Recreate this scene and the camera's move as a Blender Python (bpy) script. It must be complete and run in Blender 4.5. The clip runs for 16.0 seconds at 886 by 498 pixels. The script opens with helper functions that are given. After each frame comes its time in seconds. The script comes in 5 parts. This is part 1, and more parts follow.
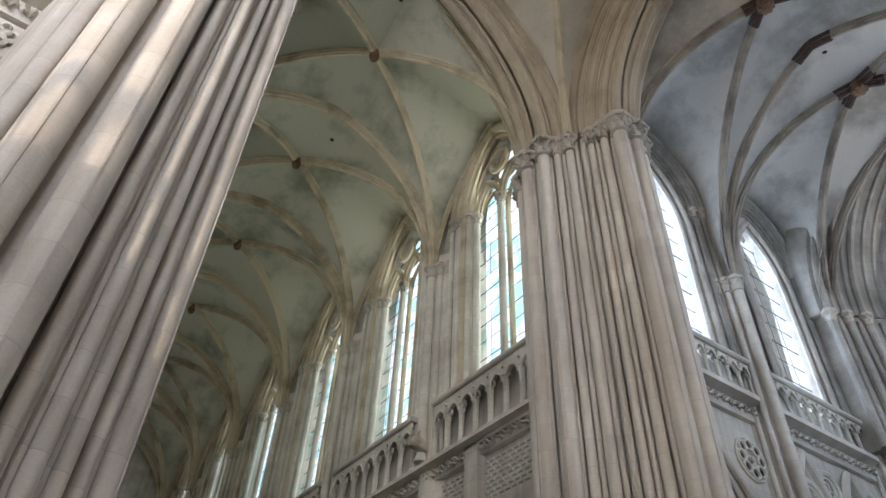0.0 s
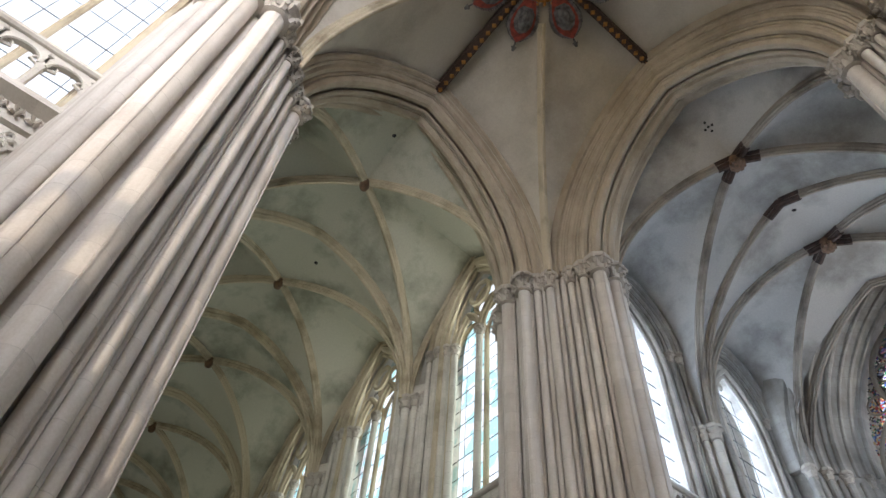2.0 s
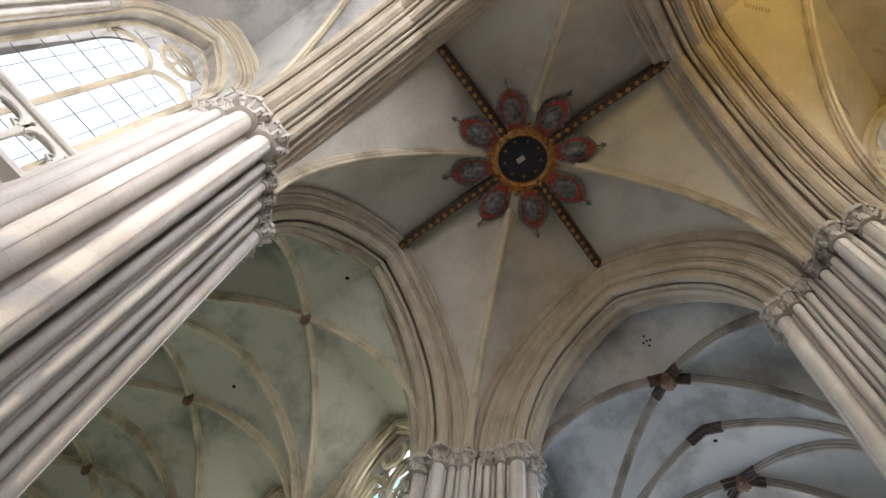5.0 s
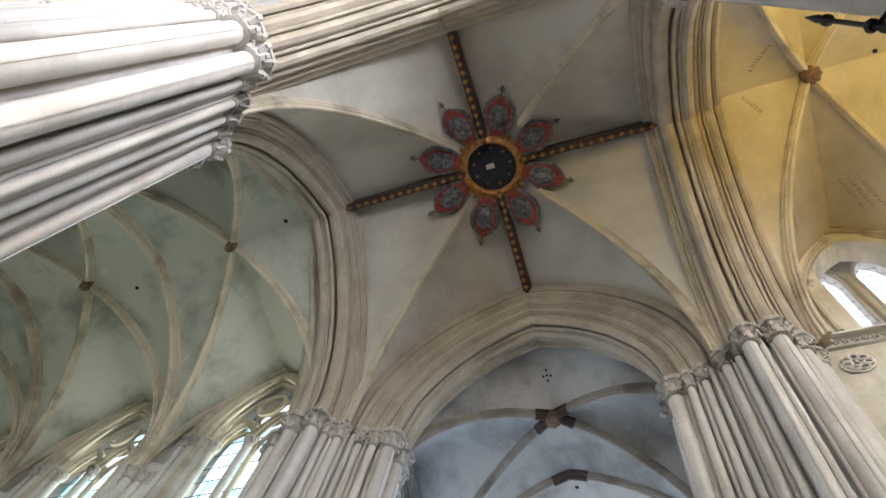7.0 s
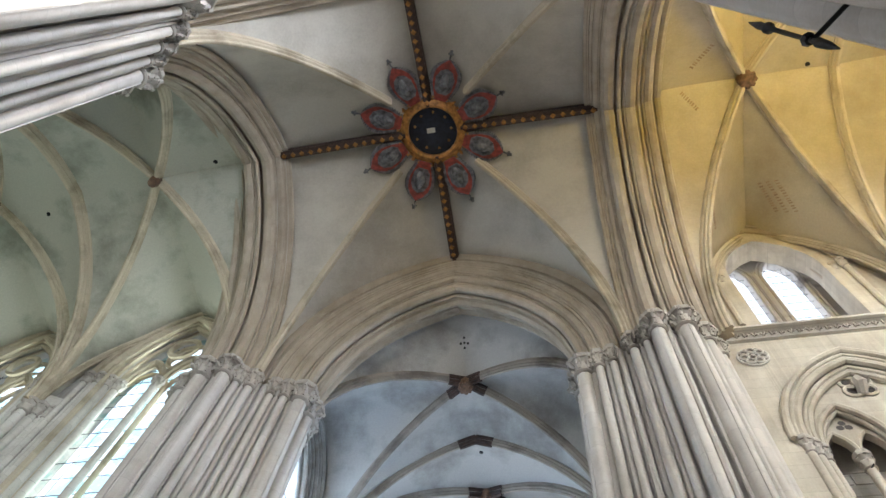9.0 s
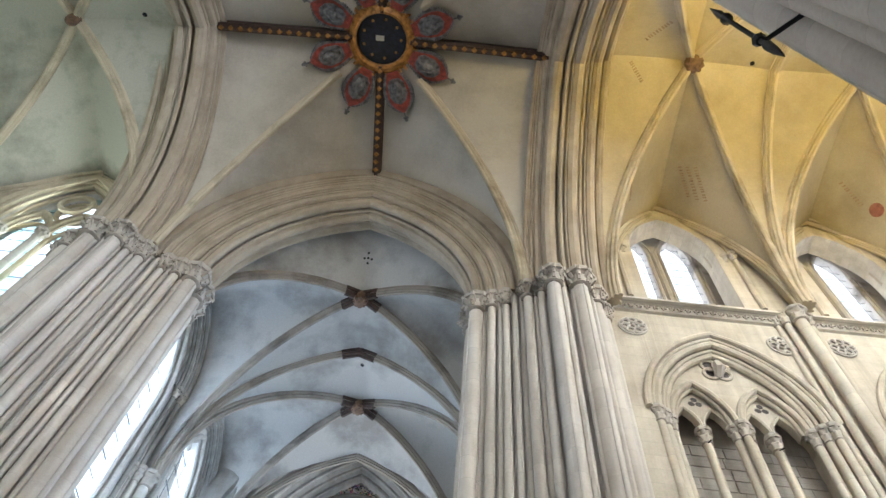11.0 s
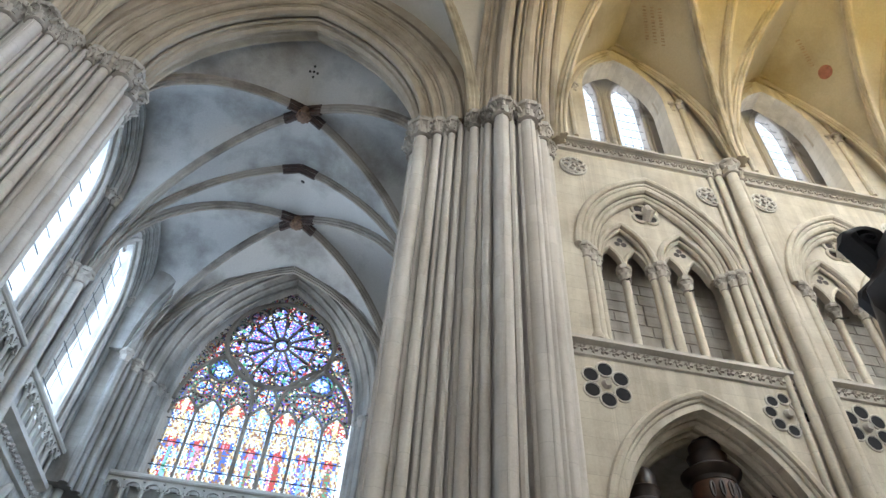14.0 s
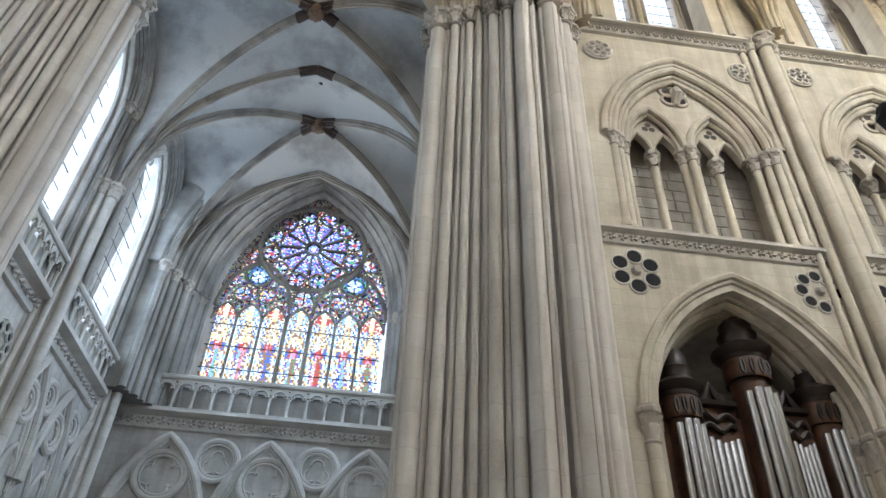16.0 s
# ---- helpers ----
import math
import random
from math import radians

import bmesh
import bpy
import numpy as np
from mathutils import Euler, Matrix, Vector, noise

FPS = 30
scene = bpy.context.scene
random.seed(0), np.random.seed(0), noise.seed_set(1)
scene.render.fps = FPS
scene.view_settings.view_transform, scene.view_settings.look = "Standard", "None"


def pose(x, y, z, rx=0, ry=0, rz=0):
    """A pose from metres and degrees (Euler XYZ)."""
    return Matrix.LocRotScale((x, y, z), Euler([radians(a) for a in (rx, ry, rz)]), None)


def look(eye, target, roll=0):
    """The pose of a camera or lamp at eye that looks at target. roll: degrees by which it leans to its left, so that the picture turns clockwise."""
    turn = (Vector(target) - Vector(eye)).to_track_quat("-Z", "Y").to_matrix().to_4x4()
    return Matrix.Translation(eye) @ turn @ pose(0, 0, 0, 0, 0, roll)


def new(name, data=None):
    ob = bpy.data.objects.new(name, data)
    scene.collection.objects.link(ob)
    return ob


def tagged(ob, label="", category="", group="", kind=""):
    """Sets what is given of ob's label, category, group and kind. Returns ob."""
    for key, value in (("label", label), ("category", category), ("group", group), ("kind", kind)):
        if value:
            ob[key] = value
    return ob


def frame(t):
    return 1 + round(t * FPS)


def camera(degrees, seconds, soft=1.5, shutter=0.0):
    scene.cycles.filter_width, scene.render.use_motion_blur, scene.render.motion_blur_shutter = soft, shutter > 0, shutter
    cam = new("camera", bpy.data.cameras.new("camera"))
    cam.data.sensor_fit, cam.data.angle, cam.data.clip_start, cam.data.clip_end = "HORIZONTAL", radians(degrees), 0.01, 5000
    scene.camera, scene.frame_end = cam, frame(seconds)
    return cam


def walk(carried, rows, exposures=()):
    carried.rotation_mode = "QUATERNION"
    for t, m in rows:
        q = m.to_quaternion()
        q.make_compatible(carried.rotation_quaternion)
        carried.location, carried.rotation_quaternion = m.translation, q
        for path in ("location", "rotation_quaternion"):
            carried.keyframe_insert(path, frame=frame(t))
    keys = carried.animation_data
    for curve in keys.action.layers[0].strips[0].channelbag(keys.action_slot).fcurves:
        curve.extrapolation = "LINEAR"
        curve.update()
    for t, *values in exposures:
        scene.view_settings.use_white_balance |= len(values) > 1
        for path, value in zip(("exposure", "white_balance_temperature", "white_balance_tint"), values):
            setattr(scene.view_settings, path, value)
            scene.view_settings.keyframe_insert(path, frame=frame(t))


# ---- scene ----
cam = camera(66.0, 16.0)
PATH = [
    (0.0, pose(2.91, -4.51, 1.6, 132.22, -2.14, 54.90)),
    (0.5, pose(2.91, -4.51, 1.6, 134.71, -2.60, 54.72)),
    (1.0, pose(2.91, -4.51, 1.6, 137.26, -3.08, 54.11)),
    (1.5, pose(2.91, -4.51, 1.6, 140.14, -3.20, 52.71)),
    (2.0, pose(2.91, -4.51, 1.6, 143.27, -3.25, 51.19)),
    (2.5, pose(2.91, -4.51, 1.6, 146.21, -3.42, 49.89)),
    (3.0, pose(2.91, -4.51, 1.6, 148.63, -3.79, 48.77)),
    (3.5, pose(2.91, -4.51, 1.6, 151.27, -3.92, 47.45)),
    (4.0, pose(2.91, -4.51, 1.6, 154.01, -4.46, 45.70)),
    (6.5, pose(2.91, -4.51, 1.6, 159.70, -7.46, 21.27)),
    (7.0, pose(2.91, -4.51, 1.6, 158.82, -8.18, 17.62)),
    (7.5, pose(2.91, -4.51, 1.6, 158.67, -9.01, 14.97)),
    (8.0, pose(2.91, -4.51, 1.6, 158.90, -8.66, 13.58)),
    (8.5, pose(2.91, -4.51, 1.6, 158.31, -6.94, 11.65)),
    (9.0, pose(2.91, -4.51, 1.6, 156.60, -5.04, 9.78)),
    (11.5, pose(2.91, -4.51, 1.6, 149.05, -4.52, -7.40)),
    (12.0, pose(2.91, -4.51, 1.6, 146.36, -4.84, -9.85)),
    (12.5, pose(2.91, -4.51, 1.6, 144.06, -4.86, -13.15)),
    (13.0, pose(2.91, -4.51, 1.6, 142.08, -4.09, -14.15)),
    (13.5, pose(2.91, -4.51, 1.6, 139.47, -3.39, -12.71)),
    (14.0, pose(2.91, -4.51, 1.6, 137.01, -3.10, -11.15)),
    (14.5, pose(2.91, -4.51, 1.6, 134.94, -2.95, -9.84)),
    (15.0, pose(2.91, -4.51, 1.6, 133.00, -2.98, -8.38)),
    (15.5, pose(2.91, -4.51, 1.6, 130.61, -2.80, -7.75)),
    (16.0, pose(2.91, -4.51, 1.6, 128.18, -2.33, -7.41)),
]
walk(cam, PATH, [(0.0, -0.38, 6200, 14), (4.0, -0.46, 6300, 14), (6.5, -0.1, 5900, 12), (7.5, 0.0, 5750, 11), (9.0, 0.12, 5650, 10), (11.5, 0.26, 5700, 9), (12.5, 0.12, 5620, 9), (14.0, -0.07, 5650, 9), (16.0, -0.15, 5750, 9)])

# world, sun and daylight
world = bpy.data.worlds.new("sky")
scene.world = world
world.use_nodes = True
wn, wl = world.node_tree.nodes, world.node_tree.links
sky = wn.new("ShaderNodeTexSky")
sky.sky_type = "NISHITA"
sky.sun_disc = False
SUN_DIR = Vector((-1.36, 1.0, -0.75)).normalized()
sky.sun_elevation = math.asin(-SUN_DIR.z)
sky.sun_rotation = math.atan2(-SUN_DIR.x, -SUN_DIR.y)
wl.new(sky.outputs[0], wn["Background"].inputs[0])
wn["Background"].inputs[1].default_value = 0.15
sun = new("sun", bpy.data.lights.new("sun", "SUN"))
sun.data.energy, sun.data.angle, sun.data.color = 3.2, radians(0.5), (1.0, 0.82, 0.58)
sun.matrix_world = look((0, 0, 60), Vector((0, 0, 60)) + SUN_DIR)


def window_light(x, y, z, toward, w, h, power, color):
    """Daylight that enters by one window opening."""
    d = bpy.data.lights.new("window_daylight", "AREA")
    d.shape, d.size, d.size_y, d.energy, d.color = "RECTANGLE", w, h, power, color
    ob = new("window_daylight", d)
    ob.matrix_world = look((x, y, z), (x + toward[0], y + toward[1], z + toward[2]))
    return ob


GREENISH, BLUISH, WARM, CLEARDAY, CHOIRDAY = (0.95, 1.0, 0.84), (0.70, 0.84, 1.0), (1.0, 0.94, 0.84), (0.98, 0.98, 1.0), (1.0, 0.95, 0.84)
for i in range(6):
    power = (270, 205, 150, 100, 65, 40)[i]
    window_light(-8.46 - 5.62 * i, 5.62, 15.5, (0, -1, -0.2), 3.0, 9.4, power, GREENISH)
    window_light(-8.46 - 5.62 * i, -5.2, 15.5, (0, 1, -0.7), 2.8, 9.0, power * 0.8, GREENISH)
for yy in (8.0, 12.75):
    window_light(-5.75, yy, 14.35, (1, 0, -0.05), 2.3, 7.0, 430, BLUISH)
    window_light(6.1, yy, 13.8, (-1, 0, -0.9), 2.0, 6.0, 560, (0.62, 0.80, 1.0))
for yy in (-8.15, -11.75):
    window_light(-6.1, yy, 16.8, (1, 0, 0.05), 2.7, 9.0, 280, CLEARDAY)
    window_light(5.5, yy, 15.6, (-1, 0, -0.1), 2.2, 6.5, 1150, CLEARDAY)
window_light(0, -15.6, 15.0, (0, 1, 0.2), 6, 9, 850, WARM)
window_light(0, 16.0, 15.5, (0, -1, 0.1), 6, 7, 240, WARM)
for xx in (9.15, 14.15, 19.15, 24.15):
    window_light(xx, 6.45, 19.7, (0, -1, -0.1), 2.6, 6.2, 130, CLEARDAY)
    window_light(xx, -5.0, 18.6, (0, 1, -2.6), 2.2, 4, 980, CHOIRDAY)
# warm lamps on the choir cornice that wash the vault
for xx in (9.2, 14.2):
    d = bpy.data.lights.new("choir_uplight", "SPOT")
    d.energy, d.color, d.spot_size, d.spot_blend, d.shadow_soft_size = 960, (1.0, 0.66, 0.08), radians(165), 1.0, 0.25
    up = new("choir_uplight", d)
    up.matrix_world = look((xx, -4.1, 16.95), (xx + 0.6, -0.8, 24.0))


# ---- materials ----
def nodes_of(name):
    m = bpy.data.materials.new(name)
    m.use_nodes = True
    n, l = m.node_tree.nodes, m.node_tree.links
    return m, n, l, n["Principled BSDF"]


def stone(name, base, dark, rough=0.85, stain=0.5, scale=1.0, bump=0.12, grain=0.16, courses=0.0, streaks=0.0):
    """Limestone: fine grain, soft stains, run-down streaks, bed joints, and a slight shift from block to block."""
    m, n, l, bsdf = nodes_of(name)
    geo = n.new("ShaderNodeNewGeometry")
    big = n.new("ShaderNodeTexNoise")
    big.inputs["Scale"].default_value = 0.7 * scale
    big.inputs["Detail"].default_value = 6
    big.inputs["Roughness"].default_value = 0.6
    fine = n.new("ShaderNodeTexNoise")
    fine.inputs["Scale"].default_value = 32 * scale
    fine.inputs["Detail"].default_value = 4
    for t in (big, fine):
        l.new(geo.outputs["Position"], t.inputs["Vector"])
    ramp = n.new("ShaderNodeValToRGB")
    ramp.color_ramp.elements[0].position, ramp.color_ramp.elements[0].color = 0.34, (*dark, 1)
    ramp.color_ramp.elements[1].position, ramp.color_ramp.elements[1].color = 0.34 + 0.36 * (1.2 - stain), (*base, 1)
    l.new(big.outputs[0], ramp.inputs[0])
    mix = n.new("ShaderNodeMix")
    mix.data_type, mix.blend_type = "RGBA", "OVERLAY"
    mix.inputs[0].default_value = grain
    l.new(ramp.outputs[0], mix.inputs[6])
    l.new(fine.outputs[0], mix.inputs[7])
    last = mix.outputs[2]
    if streaks:
        # long soft streaks that run down the stone
        mp, st, sr, sm = n.new("ShaderNodeMapping"), n.new("ShaderNodeTexNoise"), n.new("ShaderNodeValToRGB"), n.new("ShaderNodeMix")
        mp.inputs["Scale"].default_value = (5.0, 5.0, 0.16)
        st.inputs["Scale"].default_value, st.inputs["Detail"].default_value = 1.0, 4
        l.new(geo.outputs["Position"], mp.inputs["Vector"])
        l.new(mp.outputs[0], st.inputs["Vector"])
        sr.color_ramp.elements[0].position, sr.color_ramp.elements[1].position = 0.38, 0.62
        sr.color_ramp.elements[0].color, sr.color_ramp.elements[1].color = (0.62, 0.57, 0.50, 1), (1, 1, 1, 1)
        l.new(st.outputs[0], sr.inputs[0])
        sm.data_type, sm.blend_type = "RGBA", "MULTIPLY"
        sm.inputs[0].default_value = streaks
        l.new(last, sm.inputs[6])
        l.new(sr.outputs[0], sm.inputs[7])
        last = sm.outputs[2]
    hs = n.new("ShaderNodeHueSaturation")
    rnd = n.new("ShaderNodeMapRange")
    rnd.inputs[3].default_value, rnd.inputs[4].default_value = 0.92, 1.06
    l.new(geo.outputs["Random Per Island"], rnd.inputs[0])
    l.new(rnd.outputs[0], hs.inputs["Value"])
    l.new(last, hs.inputs["Color"])
    last = hs.outputs[0]
    if courses:
        # bed joints, and each course a little lighter or darker than the next
        sep, div, fr, lt, mul = n.new("ShaderNodeSeparateXYZ"), n.new("ShaderNodeMath"), n.new("ShaderNodeMath"), n.new("ShaderNodeMath"), n.new("ShaderNodeMath")
        div.operation, fr.operation, lt.operation, mul.operation = "DIVIDE", "FRACT", "LESS_THAN", "MULTIPLY"
        div.inputs[1].default_value, lt.inputs[1].default_value = courses, 0.010 / courses
        l.new(geo.outputs["Position"], sep.inputs[0])
        l.new(sep.outputs[2], div.inputs[0])
        l.new(div.outputs[0], fr.inputs[0])
        l.new(fr.outputs[0], lt.inputs[0])
        l.new(lt.outputs[0], mul.inputs[0])
        l.new(big.outputs[0], mul.inputs[1])
        fl, wn_, tone, hv = n.new("ShaderNodeVectorMath"), n.new("ShaderNodeTexWhiteNoise"), n.new("ShaderNodeMapRange"), n.new("ShaderNodeHueSaturation")
        sc = n.new("ShaderNodeVectorMath")
        sc.operation, fl.operation = "DIVIDE", "FLOOR"
        sc.inputs[1].default_value = (courses * 1.7, courses * 1.7, courses)
        l.new(geo.outputs["Position"], sc.inputs[0])
        l.new(sc.outputs[0], fl.inputs[0])
        l.new(fl.outputs[0], wn_.inputs["Vector"])
        tone.inputs[3].default_value, tone.inputs[4].default_value = 0.93, 1.05
        l.new(wn_.outputs[0], tone.inputs[0])
        l.new(tone.outputs[0], hv.inputs["Value"])
        l.new(last, hv.inputs["Color"])
        jm = n.new("ShaderNodeMix")
        jm.data_type = "RGBA"
        jm.inputs[7].default_value = (*[c * 0.8 for c in dark], 1)
        l.new(mul.outputs[0], jm.inputs[0])
        l.new(hv.outputs[0], jm.inputs[6])
        last = jm.outputs[2]
    l.new(last, bsdf.inputs["Base Color"])
    bsdf.inputs["Roughness"].default_value = rough
    b = n.new("ShaderNodeBump")
    b.inputs["Strength"].default_value, b.inputs["Distance"].default_value = bump, 0.02
    l.new(fine.outputs[0], b.inputs["Height"])
    l.new(b.outputs[0], bsdf.inputs["Normal"])
    return m


def plain(name, color, rough=0.6, metal=0.0, vary=0.15, scale=8):
    m, n, l, bsdf = nodes_of(name)
    t = n.new("ShaderNodeTexNoise")
    t.inputs["Scale"].default_value, t.inputs["Detail"].default_value = scale, 6
    geo = n.new("ShaderNodeNewGeometry")
    l.new(geo.outputs["Position"], t.inputs["Vector"])
    r = n.new("ShaderNodeValToRGB")
    r.color_ramp.elements[0].position, r.color_ramp.elements[1].position = 0.3, 0.7
    r.color_ramp.elements[0].color = (*[c * (1 - 2 * vary) for c in color], 1)
    r.color_ramp.elements[1].color = (*[min(1, c * (1 + vary)) for c in color], 1)
    l.new(t.outputs[0], r.inputs[0])
    l.new(r.outputs[0], bsdf.inputs["Base Color"])
    bsdf.inputs["Roughness"].default_value, bsdf.inputs["Metallic"].default_value = rough, metal
    b = n.new("ShaderNodeBump")
    b.inputs["Strength"].default_value, b.inputs["Distance"].default_value = 0.3, 0.01
    l.new(t.outputs[0], b.inputs["Height"])
    l.new(b.outputs[0], bsdf.inputs["Normal"])
    return m


def glass(name, color, vary=0.0, second=None):
    """Thin leaded glass: daylight passes tinted, with a weak gloss."""
    m, n, l, bsdf = nodes_of(name)
    n.remove(bsdf)
    tr, gl, mix = n.new("ShaderNodeBsdfTransparent"), n.new("ShaderNodeBsdfGlossy"), n.new("ShaderNodeMixShader")
    gl.inputs["Roughness"].default_value = 0.15
    mix.inputs[0].default_value = 0.06
    tr.inputs[0].default_value = (*color, 1)
    if second:
        t, r = n.new("ShaderNodeTexNoise"), n.new("ShaderNodeValToRGB")
        t.inputs["Scale"].default_value, t.inputs["Detail"].default_value = vary, 3
        geo = n.new("ShaderNodeNewGeometry")
        l.new(geo.outputs["Position"], t.inputs["Vector"])
        r.color_ramp.elements[0].position, r.color_ramp.elements[1].position = 0.47, 0.55
        r.color_ramp.elements[0].color, r.color_ramp.elements[1].color = (*color, 1), (*second, 1)
        l.new(t.outputs[0], r.inputs[0])
        l.new(r.outputs[0], tr.inputs[0])
    l.new(tr.outputs[0], mix.inputs[1])
    l.new(gl.outputs[0], mix.inputs[2])
    l.new(mix.outputs[0], n["Material Output"].inputs[0])
    return m


PIER = stone("pier_stone", (0.635, 0.60, 0.555), (0.53, 0.49, 0.445), courses=0.52, streaks=0.38)
ARCH = stone("arch_stone", (0.46, 0.395, 0.305), (0.33, 0.275, 0.20), stain=0.5, streaks=0.2)
WALL = stone("wall_stone", (0.57, 0.545, 0.50), (0.37, 0.345, 0.305), courses=0.34, streaks=0.4)
WEB_WARM = stone("warm_vault_plaster", (0.575, 0.535, 0.455), (0.40, 0.36, 0.295), stain=0.6, scale=0.5, grain=0.12, bump=0.12)
CHOIR = stone("warm_choir_stone", (0.65, 0.60, 0.50), (0.47, 0.42, 0.335), courses=0.34, streaks=0.35)
PALE = stone("pale_stone", (0.63, 0.60, 0.54), (0.44, 0.41, 0.36), courses=0.34)
CARVED = stone("carved_stone", (0.48, 0.44, 0.385), (0.20, 0.175, 0.145), stain=0.9)
RIB = stone("rib_stone", (0.53, 0.46, 0.335), (0.30, 0.25, 0.17), stain=0.7)
WEB_NAVE = stone("greenish_vault_plaster", (0.48, 0.47, 0.385), (0.25, 0.255, 0.195), stain=0.7, scale=0.7, grain=0.15, bump=0.15)
WEB_CHOIR = stone("yellow_vault_plaster", (0.53, 0.47, 0.345), (0.40, 0.34, 0.23), stain=0.6, scale=0.5, grain=0.12, bump=0.12)
WEB = stone("vault_plaster", (0.47, 0.455, 0.425), (0.26, 0.245, 0.225), stain=0.7, scale=0.7, grain=0.15, bump=0.15)
# darker copy of the wall stone: shade on transept arches put into its colour
WALL_SHADED = stone("shaded_grey_stone", (0.41, 0.395, 0.365), (0.24, 0.23, 0.21), courses=0.34, streaks=0.4)
RIB_DARK = stone("dark_rib_stone", (0.30, 0.265, 0.22), (0.14, 0.12, 0.10), stain=0.7)
IRON = plain("black_iron", (0.015, 0.015, 0.017), 0.5, 0.6)
LEAD = plain("window_lead", (0.05, 0.05, 0.055), 0.6)
OAK = plain("dark_oak", (0.10, 0.045, 0.022), 0.4, 0, 0.3, 5)
# dark oak; the same tone paints the shade in the triforium foils
OAKDARK_AND_SHADE = plain("blackened_oak_and_shade", (0.035, 0.022, 0.016), 0.45, 0, 0.3, 5)
TIN = plain("polished_tin", (0.76, 0.76, 0.77), 0.24, 1.0, 0.05)
RIDGE = plain("dark_painted_rib", (0.055, 0.03, 0.022), 0.6, 0, 0.3)
GILT = plain("gilded_ornament", (0.44, 0.21, 0.055), 0.45, 0.4, 0.3)
REDPAINT = plain("red_paint", (0.27, 0.045, 0.03), 0.6, 0, 0.3)
GREYPAINT = plain("grey_blue_shield_paint", (0.15, 0.15, 0.155), 0.6, 0, 0.4)
BOSSWOOD = plain("brown_painted_boss", (0.16, 0.09, 0.05), 0.6, 0, 0.3)
# black for painted dots and for the shade inside holes
BLACK = plain("black_shade_and_paint", (0.012, 0.012, 0.015), 0.9)
FLOOR = stone("floor_stone", (0.42, 0.39, 0.34), (0.28, 0.25, 0.21))
CLEAR = glass("clear_glass", (0.95, 0.97, 1.0))
# dark glass added to unseen south windows to hold back stray sun
DIM = glass("sun_blocking_glass", (0.16, 0.15, 0.13))
TEAL = glass("pale_teal_glass", (0.95, 0.98, 1.0), 1.3, (0.55, 0.80, 0.82))


# ---- mesh tools ----
class M:
    """A growing mesh of plain vertices and faces."""

    def __init__(self):
        self.v, self.f = [], []

    def grid(self, rows, closed=False, caps=False):
        """Skin rows of points, each of the same length."""
        o, w = len(self.v), len(rows[0])
        for r in rows:
            self.v += [tuple(p) for p in r]
        for i in range(len(rows) - 1):
            for j in range(w if closed else w - 1):
                k = (j + 1) % w
                self.f.append((o + i * w + j, o + i * w + k, o + (i + 1) * w + k, o + (i + 1) * w + j))
        if caps:
            self.f.append(tuple(range(o + w - 1, o - 1, -1)))
            self.f.append(tuple(range(o + (len(rows) - 1) * w, o + len(rows) * w)))
        return self

    def box(self, x0, x1, y0, y1, z0, z1):
        return self.grid([[(x0, y0, z), (x1, y0, z), (x1, y1, z), (x0, y1, z)] for z in (z0, z1)], True, True)

    def turn(self, x, y, prof, n=16, a0=0.0, a1=2 * math.pi):
        """A turned form: prof is (radius, z) from foot to top."""
        full = abs(a1 - a0 - 2 * math.pi) < 1e-6
        k = n if full else n + 1
        an = [a0 + (a1 - a0) * i / n for i in range(k)]
        return self.grid([[(x + r * math.cos(a), y + r * math.sin(a), z) for a in an] for r, z in prof], full, full)

    def tube(self, pts, r, n=8, loop=False):
        pts = [Vector(p) for p in pts]
        rows, up = [], None
        m = len(pts)
        for i, p in enumerate(pts):
            t = (pts[(i + 1) % m] - pts[i - 1]) if loop else (pts[min(i + 1, m - 1)] - pts[max(i - 1, 0)])
            t = t.normalized()
            if up is None:
                up = Vector((0, 0, 1)) if abs(t.z) < 0.9 else Vector((1, 0, 0))
            s = t.cross(up).normalized()
            up = s.cross(t).normalized()
            rr = r[i] if isinstance(r, (list, tuple)) else r
            rows.append([p + (s * math.cos(2 * math.pi * j / n) + up * math.sin(2 * math.pi * j / n)) * rr for j in range(n)])
        if loop:
            rows.append(rows[0])
        return self.grid(rows, True, not loop)

    def sweep(self, pts, prof, side):
        """Sweep prof (across, outward) along pts; side is the fixed across direction."""
        pts, side = [Vector(p) for p in pts], Vector(side).normalized()
        rows = []
        for i, p in enumerate(pts):
            t = (pts[min(i + 1, len(pts) - 1)] - pts[max(i - 1, 0)]).normalized()
            out = t.cross(side).normalized()
            rows.append([p + side * a + out * b for a, b in prof])
        return self.grid(rows, True, True)

    def mesh(self, name, angle=35):
        me = bpy.data.meshes.new(name)
        me.from_pydata([tuple(p) for p in self.v], [], self.f)
        b = bmesh.new()
        b.from_mesh(me)
        if name.startswith("ceiling"):
            bmesh.ops.remove_doubles(b, verts=b.verts, dist=0.002)
        bmesh.ops.recalc_face_normals(b, faces=b.faces)
        b.to_mesh(me)
        b.free()
        me.shade_smooth()
        me.set_sharp_from_angle(angle=radians(angle))
        return me


def part(name, m, material, parent=None, label="", angle=35):
    me = m.mesh(name, angle) if isinstance(m, M) else m
    if not me.materials:
        me.materials.append(material)
    ob = new(name, me)
    if parent:
        ob.parent = parent
    return tagged(ob, label)


def thing(name, label, category, group="", kind=""):
    return tagged(new(name), label, category, group, kind)


